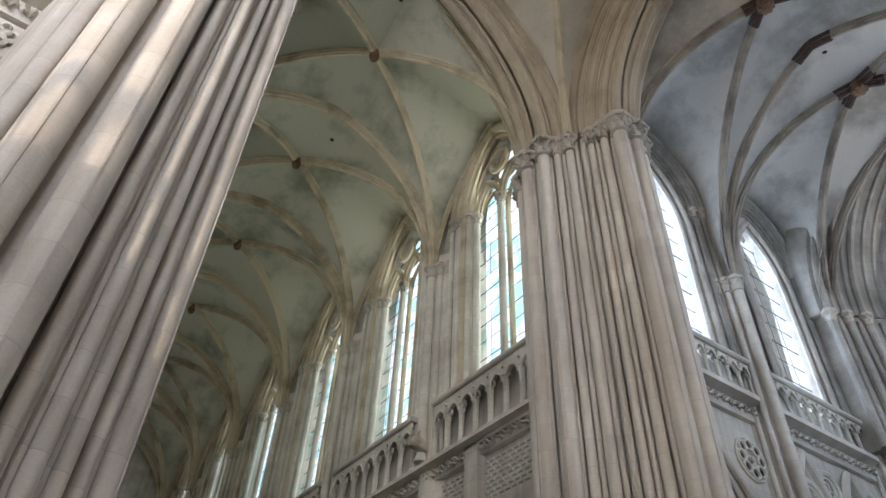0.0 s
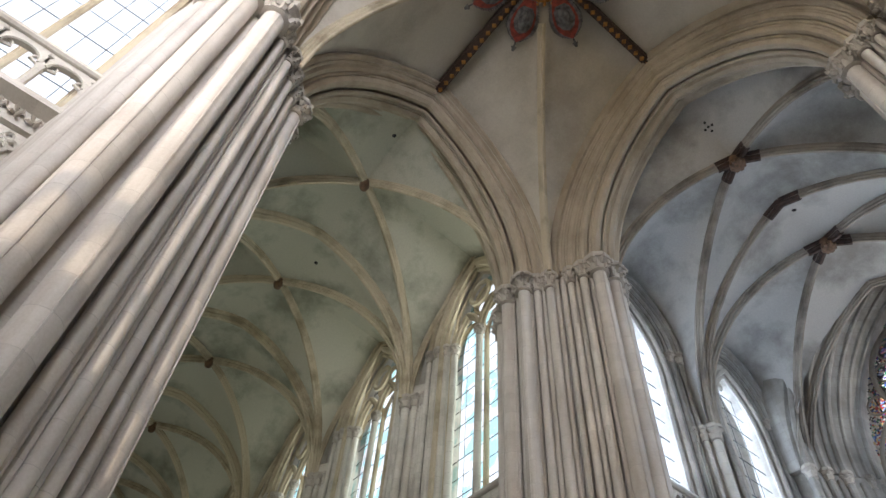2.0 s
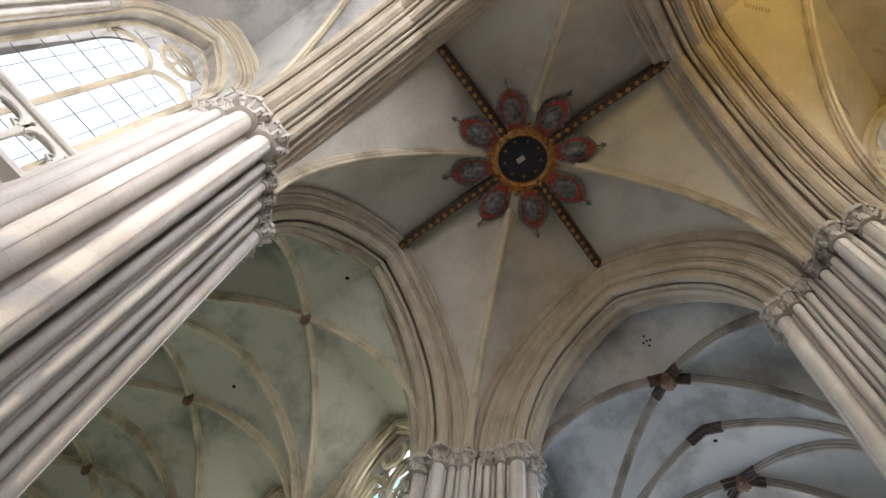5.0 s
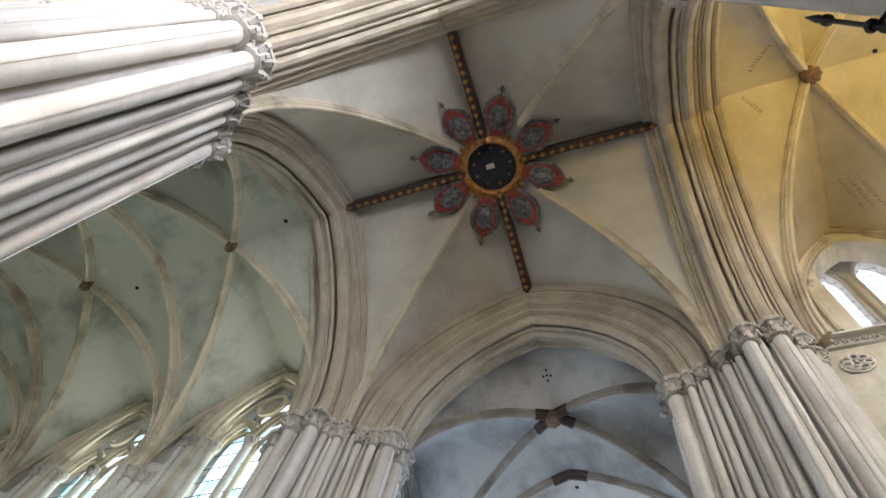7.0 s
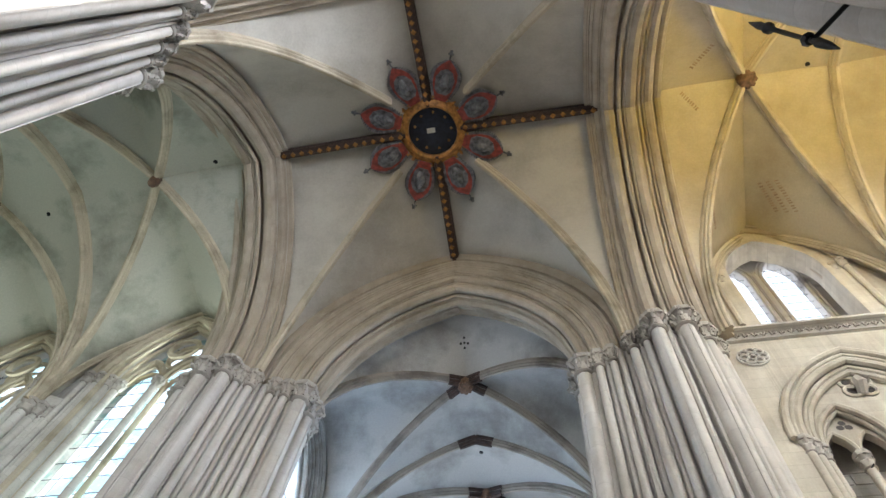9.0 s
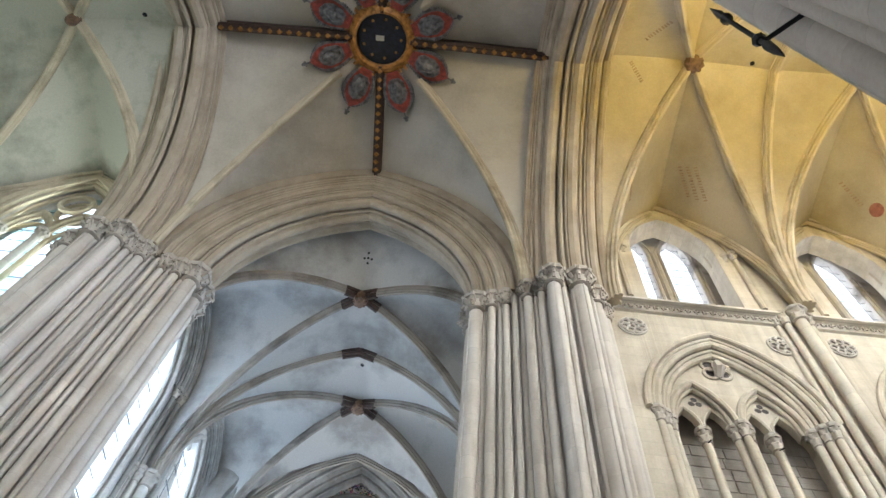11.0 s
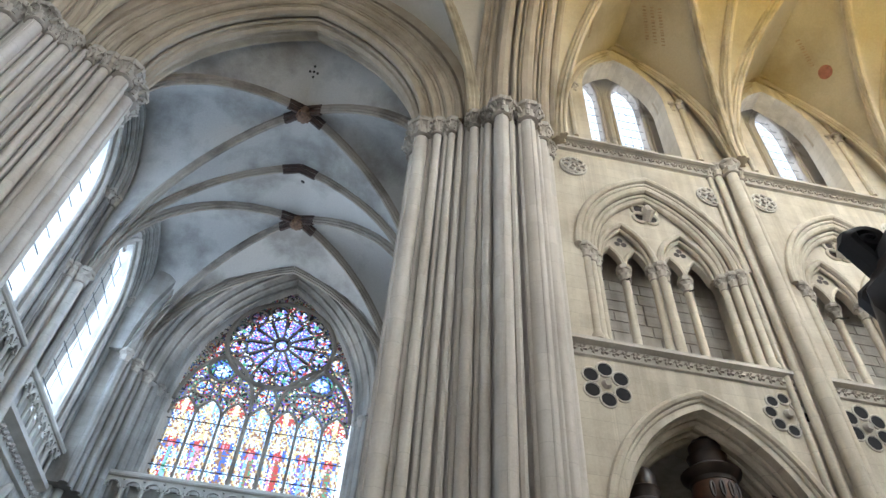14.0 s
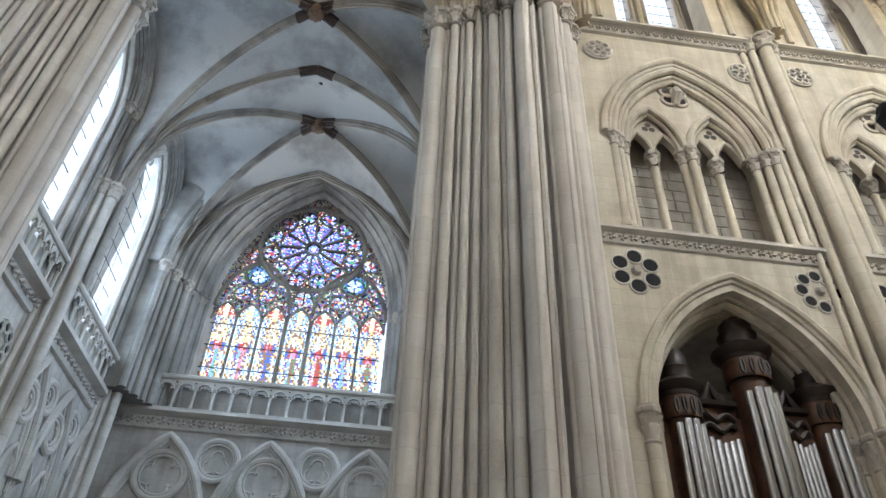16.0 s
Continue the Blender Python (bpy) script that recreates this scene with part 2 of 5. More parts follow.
class Face:
    """A wall's own axes: u along it, w outwards through it, z up."""

    def __init__(self, ox, oy, u, w):
        self.o, self.u, self.w = Vector((ox, oy, 0)), Vector((*u, 0)), Vector((*w, 0))

    def p(self, u, w, z):
        return self.o + self.u * u + self.w * w + Vector((0, 0, z))


def arc(a, h):
    """The centre offset of a pointed arch of half-span a and rise h."""
    return (a * a + h * h) / (2 * a) - a


def arch_pts(a, c, n=14, full=True):
    """Points (u, z) of a pointed arch of half-span a whose centres lie c beyond the middle."""
    r = a + c
    top = math.acos(max(-1, min(1, c / r)))
    right = [(r * math.cos(top * i / n) - c, r * math.sin(top * i / n)) for i in range(n + 1)]
    return right + [(-u, z) for u, z in reversed(right[:-1])] if full else right


def rise_of(a, c):
    return math.sqrt((a + c) ** 2 - c * c)


def wall_mesh(face, u0, u1, z0, z1, thick, holes, w0=0.0, steps=14):
    """A wall with pointed openings right through it. holes: (middle, half, sill, spring, rise)."""
    m = M()
    us = {u0, u1}
    for c, a, s, sp, h in holes:
        us |= {c - a * math.cos(math.pi * i / (2 * steps)) for i in range(steps + 1)}
        us |= {c + a * math.cos(math.pi * i / (2 * steps)) for i in range(steps + 1)}
    us = sorted(round(u, 5) for u in us if u0 <= u <= u1)

    def edge(hole, u):
        c, a, s, sp, h = hole
        if h <= 0:
            return s, sp
        o = arc(a, h)
        d = min(abs(u - c), a)
        return s, sp + math.sqrt(max(0, (a + o) ** 2 - (d + o) ** 2))

    P = face.p

    def quad(a, b, c, d):
        k = len(m.v)
        m.v += [tuple(a), tuple(b), tuple(c), tuple(d)]
        m.f.append((k, k + 1, k + 2, k + 3))

    for ua, ub in zip(us, us[1:]):
        if ub - ua < 1e-4:
            continue
        mid = (ua + ub) / 2
        hs = sorted([h for h in holes if h[0] - h[1] < mid < h[0] + h[1]], key=lambda h: h[2])
        lo = (z0, z0)
        for h in hs + [None]:
            hi = (z1, z1) if h is None else (max(h[2], z0), max(h[2], z0))
            for w in (w0, w0 + thick):
                quad(P(ua, w, lo[0]), P(ub, w, lo[1]), P(ub, w, hi[1]), P(ua, w, hi[0]))
            if h is not None:
                ta, tb = edge(h, ua)[1], edge(h, ub)[1]
                if h[2] > z0:
                    quad(P(ua, w0, h[2]), P(ub, w0, h[2]), P(ub, w0 + thick, h[2]), P(ua, w0 + thick, h[2]))
                quad(P(ua, w0, ta), P(ub, w0, tb), P(ub, w0 + thick, tb), P(ua, w0 + thick, ta))
                lo = (ta, tb)
    for c, a, s, sp, h in holes:
        for u in (c - a, c + a):
            quad(P(u, w0, s), P(u, w0, sp), P(u, w0 + thick, sp), P(u, w0 + thick, s))
    for u in (u0, u1):
        quad(P(u, w0, z0), P(u, w0, z1), P(u, w0 + thick, z1), P(u, w0 + thick, z0))
    quad(P(u0, w0, z1), P(u1, w0, z1), P(u1, w0 + thick, z1), P(u0, w0 + thick, z1))
    return m


def rolls_over(m, face, mid, spring, c, rolls, n=14, sides=8):
    """Half-round mouldings that follow a pointed arch: rolls are (half-span, depth, radius)."""
    for a, w, r in rolls:
        m.tube([face.p(mid + u, w, spring + z) for u, z in arch_pts(a, c, n)], r, sides)
    return m


def stepped_arch(m, face, mid, spring, c, prof, n=14):
    """A solid arch ring whose section is prof: (half-span, depth) round a closed outline."""
    runs = [[(mid + u, w, spring + z) for u, z in arch_pts(a, c, n)] for a, w in prof]
    rows = [[face.p(*runs[j][i]) for j in range(len(prof))] for i in range(len(runs[0]))]
    return m.grid(rows, True, True)


def small_capital(x, y, z, r, h, seed):
    """A small leaf capital in one piece: its bell swells into two rings of lobes."""
    n, rows = 24, []
    for f, rad, lobe in ((1.15, 1.0, 0), (1.08, 1.22, 0), (1.0, 1.0, 0), (0.75, 1.05, 0.05), (0.58, 1.3, 0.22), (0.46, 1.2, 0.1), (0.30, 1.4, 0.2), (0.18, 1.65, 0.3), (0.1, 1.35, 0.1)):
        rows.append([(x + r * (rad + lobe * math.cos(6 * a + seed + (3.1 if f < 0.4 else 0))) * math.cos(a), y + r * (rad + lobe * math.cos(6 * a + seed + (3.1 if f < 0.4 else 0))) * math.sin(a), z - h * f) for a in [2 * math.pi * i / n for i in range(n)]])
    for rad, dz in ((1.7, -0.03), (1.85, 0.0), (1.85, 0.04), (1.6, 0.07), (1.6, 0.1)):
        rows.append([(x + r * rad * math.cos(a), y + r * rad * math.sin(a), z + dz) for a in [2 * math.pi * (i // 3 * 3) / n for i in range(n)]])
    return M().grid(rows, True, True)


def capital(x, y, z, r, h=0.42, seed=0, leaves=None):
    """A crocket capital: astragal, bell with two rings of curled leaves, and a polygonal abacus."""
    if leaves is None:
        return small_capital(x, y, z, r, h, seed)
    m = M()
    m.turn(x, y, [(r * 1.0, z - h - 0.06), (r * 1.22, z - h - 0.03), (r * 1.0, z - h), (r * 1.02, z - h * 0.7), (r * 1.2, z - h * 0.35), (r * 1.5, z - 0.1)], 12)
    for ring, (k, zz, rr, s) in enumerate(((6, z - h * 0.55, 1.25, 0.30), (8, z - h * 0.22, 1.5, 0.34))):
        for i in range(k):
            a = 2 * math.pi * (i + 0.5 * ring + 0.13 * seed) / k
            cx, cy = x + math.cos(a) * r * rr, y + math.sin(a) * r * rr
            lm = M()
            leaves.append(lm)
            lm.tube([(x + math.cos(a) * r * 1.0, y + math.sin(a) * r * 1.0, zz - h * 0.3), (cx, cy, zz), (x + math.cos(a) * r * (rr + 0.28), y + math.sin(a) * r * (rr + 0.28), zz + 0.03), (x + math.cos(a) * r * (rr + 0.2), y + math.sin(a) * r * (rr + 0.2), zz - 0.05)], [r * s * 0.8, r * s, r * s * 0.9, r * s * 0.5], 5)
    m.turn(x, y, [(r * 1.5, z - 0.1), (r * 1.8, z - 0.08), (r * 1.85, z - 0.02), (r * 1.65, z + 0.03), (r * 1.7, z + 0.1)], 8, math.pi / 8, math.pi / 8 + 2 * math.pi)
    return m


def springing(p, q, n=14):
    """A rib's line from its springing p up to its crown q."""
    p, q = Vector(p), Vector(q)
    w, h = (q.xy - p.xy).length, q.z - p.z
    out = []
    for i in range(n + 1):
        th = i / n
        if h >= w:
            r = (w * w + h * h) / (2 * w)
            top = math.asin(min(1, h / r))
            d, z = r - r * math.cos(top * th), r * math.sin(top * th)
        else:
            d, z = w * (1 - math.cos(th * math.pi / 2)), h * math.sin(th * math.pi / 2)
        k = d / w
        out.append(Vector((p.x + (q.x - p.x) * k, p.y + (q.y - p.y) * k, p.z + z)))
    return out


HALF_RIB = [(0.17, 0.12), (0.17, -0.07), (0.10, -0.11), (0.10, -0.15), (0.155, -0.19), (0.155, -0.25), (0.10, -0.285), (0.065, -0.29), (0.08, -0.34), (0.05, -0.395), (0.0, -0.41)]
RIB_PROFILE = HALF_RIB + [(-a, b) for a, b in reversed(HALF_RIB[:-1])]


def rib(m, pts, scale=1.0, prof=RIB_PROFILE):
    d = pts[-1] - pts[0]
    side = Vector((d.y, -d.x, 0)).normalized()
    # the section hangs below the line whatever way it runs
    t = (pts[1] - pts[0]).normalized()
    if t.cross(side).dot(Vector((-d.x, -d.y, 0.0)) + Vector((0, 0, 1))) < 0:
        side = -side
    return m.sweep(pts, [(a * scale, b * scale) for a, b in prof], side)


def hug(p, q, line):
    """Bring an edge line quickly on to the wall that it runs along."""
    axis = 0 if abs(q.x - p.x) < abs(q.y - p.y) else 1
    if abs(q[axis] - p[axis]) > 1.2 or abs(q[axis] - p[axis]) < 0.05:
        return line
    for k, v in enumerate(line):
        v[axis] = p[axis] + (q[axis] + (0.08 if q[axis] > 0 else -0.08) - p[axis]) * min(1.0, 0.25 + k / 2.5)
    return line


def stilted(p, q, z, n):
    """An edge line that first climbs the wall to z and only then springs towards q."""
    wall = q.x + (0.08 if q.x > 0 else -0.08)
    rise = n * 2 // 5
    foot = Vector((wall, p.y, z))
    climb = [Vector((p.x + (wall - p.x) * min(1.0, 0.3 + 1.5 * i / rise), p.y, p.z + (z - p.z) * i / rise)) for i in range(rise)]
    return climb + springing(foot, Vector((wall, q.y, q.z)), n - rise)


def web(m, corners, centre, mids, n=14, k=5, stilt=0.0):
    """Vault cells between the diagonals and the edge arches."""
    for i, mid in enumerate(mids):
        for p in (corners[i], corners[(i + 1) % 4]):
            d = springing(p, centre, n)
            e = stilted(p, mid, stilt, n) if stilt and abs(mid.x) > 1 else hug(p, mid, springing(p, mid, n))
            m.grid([[a.lerp(b, j / k) + Vector((0, 0, 0.16 * math.sin(math.pi * j / k) * (t / n))) for j in range(k + 1)] for t, (a, b) in enumerate(zip(d, e))])
    return m


# ---- crossing ----
CAP = 15.5
NAVE_X = [-5.65 - 5.62 * i for i in range(7)]
CHOIR_X = [6.7, 11.7, 16.7, 21.7, 26.7]
NT_Y = [5.2, 9.42, 14.15]

# shafts of one pier, in the quadrant of positive x and y: x, y, radius
SHAFTS = [(6.72, 4.30, 0.13), (6.38, 4.0, 0.14), (5.75, 3.66, 0.19), (5.14, 3.66, 0.18), (4.88, 3.88, 0.10), (4.60, 4.06, 0.12),
          (4.12, 4.32, 0.09), (3.80, 4.44, 0.11), (3.45, 4.64, 0.19), (3.42, 5.14, 0.19), (3.62, 5.62, 0.14), (3.95, 6.0, 0.12)]
CORE = [(6.9, 4.45), (6.38, 4.12), (5.9, 3.8), (5.14, 3.78), (4.93, 4.0), (4.62, 4.16), (4.15, 4.42), (3.85, 4.56), (3.6, 4.72), (3.56, 5.14), (3.74, 5.7), (4.05, 6.15), (4.9, 6.5), (6.9, 6.5)]


SHAFTS_A = [(6.5, 4.2, 0.13), (6.1, 3.86, 0.14), (5.42, 3.54, 0.19), (4.78, 3.54, 0.18), (4.45, 3.8, 0.10), (4.17, 4.02, 0.12),
            (3.82, 4.26, 0.11), (3.5, 4.58, 0.10), (3.22, 4.93, 0.25), (3.22, 5.53, 0.26), (3.52, 5.95, 0.13), (3.88, 6.2, 0.12)]
CORE_A = [(6.9, 4.5), (6.1, 3.98), (5.5, 3.68), (4.78, 3.68), (4.5, 3.95), (4.2, 4.14), (3.86, 4.38), (3.56, 4.68), (3.34, 4.96), (3.32, 5.5), (3.62, 6.02), (4.0, 6.35), (4.9, 6.7), (6.9, 6.7)]


def crossing_pier(sx, sy, label, SHAFTS=SHAFTS, CORE=CORE, depth=0.055):
    at = lambda x, y: (sx * x, sy * y)
    t = thing("crossing_pier", label, "pier", "piers of the crossing")
    m = M()
    m.grid([[(*at(x + depth, y + depth), z) for x, y in CORE] for z in (0, 4, 8, 12, CAP + 0.05)], True, True)
    part("core", m, PIER, t)
    # thin rolls in the hollows between the shafts
    for (x0, y0, r0), (x1, y1, r1) in zip(SHAFTS, SHAFTS[1:]):
        gap = math.hypot(x1 - x0, y1 - y0) - r0 - r1
        if r0 > 0.22 and r1 > 0.22:
            continue
        k = 1 if gap < 0.16 else 2 if gap < 0.34 else 3
        for i in range(k):
            s = (i + 1) / (k + 1)
            x, y = x0 + (x1 - x0) * s, y0 + (y1 - y0) * s
            px, py = at(x + 0.035, y + 0.035)
            rr = 0.055 if i != 1 else 0.07
            part("roll", M().turn(px, py, [(rr, 0), (rr, CAP - 0.1)], 8), PIER, t)
    for i, (x, y, r) in enumerate(SHAFTS):
        px, py = at(x, y)
        r *= 0.9
        m = M().turn(px, py, [(r * 1.7, 0), (r * 1.7, 0.3), (r * 1.3, 0.42), (r, 0.5), (r, 5.0), (r, 10.0), (r, CAP - 0.35)], 16)
        if r > 0.13:
            # a narrow raised fillet runs up the front of the larger shafts
            ox, oy = sx * (x - 5.4), sy * (y - 5.4)
            d = math.hypot(ox, oy)
            ox, oy = ox / d, oy / d
            m.grid([[(px + ox * f + oy * e, py + oy * f - ox * e, z) for f, e in ((r * 0.8, -0.02), (r + 0.016, -0.014), (r + 0.016, 0.014), (r * 0.8, 0.02))] for z in (0.5, CAP - 0.35)], True, True)
        part("shaft", m, PIER, t)
        leaves = []
        cap = part("capital", capital(px, py, CAP, r * 1.12 + 0.02, 0.42, i, leaves), CARVED, t, "carved leaf capital")
        for lm in leaves:
            part("crocket_leaf", lm, CARVED, cap)
    return t


PIER_A = crossing_pier(-1, -1, "clustered pale stone pier with sunlit shafts and leaf capitals", SHAFTS_A, CORE_A, 0.03)
PIER_B = crossing_pier(-1, 1, "clustered grey stone pier between nave and transept")
PIER_C = crossing_pier(1, 1, "clustered pale stone pier beside the choir wall", [(6.5, 4.44, 0.1), (6.2, 4.06, 0.14)] + SHAFTS[2:], [(6.62, 4.6), (6.2, 4.18)] + CORE[2:])
PIER_D = crossing_pier(1, -1, "clustered stone pier with iron bracket beside the choir", [(x, y + 0.1, r) for x, y, r in SHAFTS], [(x, y + 0.1) for x, y in CORE])

# the four arches: moulded rings, each a thing
W_ROLLS = {"ns": [(4.27, 4.2, 0.06), (4.14, 4.28, 0.045), (4.02, 4.36, 0.08), (3.88, 4.44, 0.045), (3.74, 4.52, 0.09), (3.61, 4.62, 0.045), (3.5, 4.72, 0.13), (3.4, 4.93, 0.05), (3.44, 5.16, 0.15), (3.52, 5.4, 0.05), (3.64, 5.6, 0.13), (3.95, 5.95, 0.12)],
           "ew": [(4.1, 4.6, 0.07), (4.02, 4.74, 0.05), (3.95, 4.88, 0.1), (3.82, 5.0, 0.05), (3.7, 5.14, 0.16), (3.56, 5.42, 0.06), (3.68, 5.74, 0.17), (3.8, 6.0, 0.05), (3.98, 6.3, 0.13), (4.28, 6.62, 0.12)]}
W_RING = {"ns": [(4.8, 4.1), (4.3, 4.1), (4.26, 4.24), (4.0, 4.42), (3.74, 4.76), (3.64, 5.14), (3.78, 5.58), (4.06, 5.95), (4.75, 6.1)],
          "ew": [(4.45, 4.74), (4.2, 4.78), (4.07, 5.04), (3.88, 5.26), (3.82, 5.74), (4.08, 6.26), (4.36, 6.6), (4.5, 6.75)]}
C_NS, C_EW = arc(4.6, 6.25), arc(4.1, 6.25)
CROSS_FACE = {"n": Face(0, 0, (1, 0), (0, 1)), "s": Face(0, 0, (1, 0), (0, -1)), "e": Face(0, 0, (0, 1), (1, 0)), "w": Face(0, 0, (0, 1), (-1, 0))}
for key, face in CROSS_FACE.items():
    kind, c = ("ns", C_NS) if key in "ns" else ("ew", C_EW)
    t = thing("crossing_arch", "pointed moulded stone arch of many rolls over the crossing", "arch", "arches of the crossing")
    part("ring", stepped_arch(M(), face, 0, CAP + 0.05, c, [(a + (0.09 if k else 0.06), w + ((0.07 if k > 1 else 0.03) if w < 5.3 else -0.05)) for k, (a, w) in enumerate(W_RING[kind])], 20), ARCH, t)
    fine = [((a0 + a1) / 2, (d0 + d1) / 2 - 0.01, 0.032) for (a0, d0, r0), (a1, d1, r1) in zip(W_ROLLS[kind], W_ROLLS[kind][1:])]
    for a, w, r in W_ROLLS[kind] + fine:
        part("roll", rolls_over(M(), face, 0, CAP + 0.05, c, [(a, w, r)], 20), ARCH, t)
    # solid wall over the arch up to the roof
    a0 = W_RING[kind][0][0] - 0.05
    d0 = W_RING[kind][0][1] + 0.06
    part("spandrel", wall_mesh(face, -5.6 if kind == "ns" else -4.6, 5.6 if kind == "ns" else 4.6, CAP, 25.0, 1.6, [(0, a0, CAP - 1, CAP + 0.05, rise_of(a0, c))], d0), WALL, t)

# crossing vault
OC = Vector((0, 0, 22.16))
corners = [Vector((sx * 4.6, sy * 4.06, CAP + 0.05)) for sx, sy in ((-1, -1), (1, -1), (1, 1), (-1, 1))]
corners[0] = Vector((-4.15, -4.12, CAP + 0.05))
mids = [Vector((0, -4.35, 21.85)), Vector((4.9, 0, 21.85)), Vector((0, 4.35, 21.85)), Vector((-4.77, 0, 21.85))]
ceiling = part("ceiling_crossing", web(M(), corners, OC, [p + Vector((0.35 * (1 if p.x > 1 else -1 if p.x < -1 else 0), 0.35 * (1 if p.y > 1 else -1 if p.y < -1 else 0), 0.02)) for p in mids], 18, 7), WEB_WARM)
tagged(ceiling, "cream plastered crossing vault of eight cells", "vault", kind="structure")
for p in corners:
    part("rib", rib(M(), springing(p, OC, 24)[:-4], 0.68), RIB, ceiling)
for p in mids:
    line = [p.lerp(OC, 0.82 * i / 6) - Vector((0, 0, 0.03)) for i in range(7)]
    part("ridge_rib", rib(M(), line, 0.8), RIDGE, ceiling, "dark painted ridge rib")
    b = M()
    for i in range(14):
        q = p.lerp(OC, (i + 0.5) / 17) - Vector((0, 0, 0.36))
        b.turn(q.x, q.y, [(0.03, q.z - 0.03), (0.085, q.z - 0.015), (0.08, q.z + 0.02)], 4)
    part("ridge_studs", b, GILT, ceiling, "row of gilded studs")


def vault_bay(name, label, corners, centre, mids, draw, scale=0.8, boss=0.28, bossmat=None, ribmat=None, painted=False, painted_edge=False, stilt=0.0):
    """One quadripartite bay: web, diagonal ribs, edge ribs where draw says so, and a boss."""
    c = part(name, web(M(), corners, centre, mids, stilt=stilt), WEB_CHOIR if "choir" in name else WEB_NAVE if "nave" in name else WEB)
    tagged(c, label, "vault", "vault bays", "structure")
    for p in corners:
        line = springing(p, centre)
        part("rib", rib(M(), line, scale), ribmat or RIB, c)
        if painted:
            part("painted_rib_end", rib(M(), [line[-1].lerp(line[-3], k / 3) for k in (1.7, 0.9, 0)], scale * 1.22), RIDGE, c, "dark painted rib end")
    for i, mid in enumerate(mids):
        if draw[i]:
            for p in (corners[i], corners[(i + 1) % 4]):
                line = springing(p, mid)
                part("rib", rib(M(), line, scale * draw[i]), ribmat or RIB, c)
                if painted_edge:
                    part("painted_rib_end", rib(M(), [line[-1].lerp(line[-3], k / 3) for k in (1.6, 1, 0)], scale * draw[i] * 1.2), RIDGE, c, "dark painted rib end")
    x, y, z = centre
    m = M().turn(x, y, [(0.02, z - 0.5), (boss * 0.5, z - 0.48), (boss * 0.8, z - 0.43), (boss * 0.85, z - 0.36), (boss, z - 0.3), (boss, z - 0.1), (boss * 0.7, z + 0.05)], 14)
    for i in range(8 if boss > 0.19 else 0):
        a = i * math.pi / 4
        m.turn(x + math.cos(a) * boss * 0.75, y + math.sin(a) * boss * 0.75, [(0.02, z - 0.44), (0.08, z - 0.4), (0.09, z - 0.3)], 6)
    part("boss", m, bossmat or CARVED, c, "carved boss")
    return c


V = Vector
# nave bays, westwards
for i in range(6):
    xa, xb = NAVE_X[i], NAVE_X[i + 1]
    za = CAP + 0.05 if i == 0 else 15.8
    ya = 4.1 if i == 0 else 4.42
    cs = [V((xb, -4.42, 15.8)), V((xa, -ya, za)), V((xa, ya, za)), V((xb, 4.42, 15.8))]
    xm = (xa + xb) / 2 - 0.1
    vault_bay("ceiling_nave", "greenish grey plastered nave vault bay with stone ribs", cs, V((xm, 0, 20.95)),
              [V((xm, -4.95, 20.7)), V((xa, 0, 21.4 if i == 0 else 20.85)), V((xm, 4.95, 20.7)), V((xb, 0, 20.85))], (0.7, 0, 0.7, 1.25), 0.66, 0.17, BOSSWOOD)
# choir bays, eastwards
for i in range(4):
    xa, xb = CHOIR_X[i], CHOIR_X[i + 1]
    za, ya = (CAP + 0.05, 4.2) if i == 0 else (16.45, 4.42)
    cs = [V((xa, -ya, za)), V((xb, -4.42, 16.45)), V((xb, 4.42, 16.45)), V((xa, ya, za))]
    xm = (xa + xb) / 2 + 0.1
    vault_bay("ceiling_choir", "warm lit plaster choir vault bay with stone ribs", cs, V((xm, 0, 22.85)),
              [V((xm, -4.95, 22.6)), V((xb, 0, 22.7)), V((xm, 4.95, 22.6)), V((xa, 0, 22.7))], (0.7, 1.0, 0.7, 0), 0.7, 0.26, BOSSWOOD)
# transept bays, north and south; the southern vault is higher
RESP_Y = [9.85, 14.9]
for s, up in ((1, 0.0), (-1, 4.0)):
    for i in range(2):
        xa, za, ya = (4.0, CAP, 5.75) if i == 0 else (4.5, 13.7 + up, RESP_Y[0])
        yb, zb = RESP_Y[i], 13.7 + up
        yt = (9.42, 14.15)[i]
        cs = [V((-xa, s * ya, za)), V((xa, s * ya, za)), V((4.5, s * yb, zb)), V((-4.5, s * yb, zb))]
        ym = (7.35, 11.78)[i]
        side = (8.0, 12.6)[i] if s > 0 else ym + 0.3
        first = V((0, s * 5.75, 20.9 + up * 0.6)) if i == 0 else V((0, s * 9.42, 19.25 + up))
        vault_bay("ceiling_transept", "grey plastered transept vault bay with darkened ribs", cs, V((0, s * ym, 19.4 + up)),
                  [first, V((5.05, s * side, 19.0 + up)), V((0, s * yt, 19.25 + up)), V((-5.05, s * side, 19.0 + up))], (0, 0, 0.95, 0), 0.58, 0.2, BOSSWOOD, RIB_DARK if s > 0 else None, s > 0, s > 0 and i == 0, 16.5 if s > 0 else 0.0)


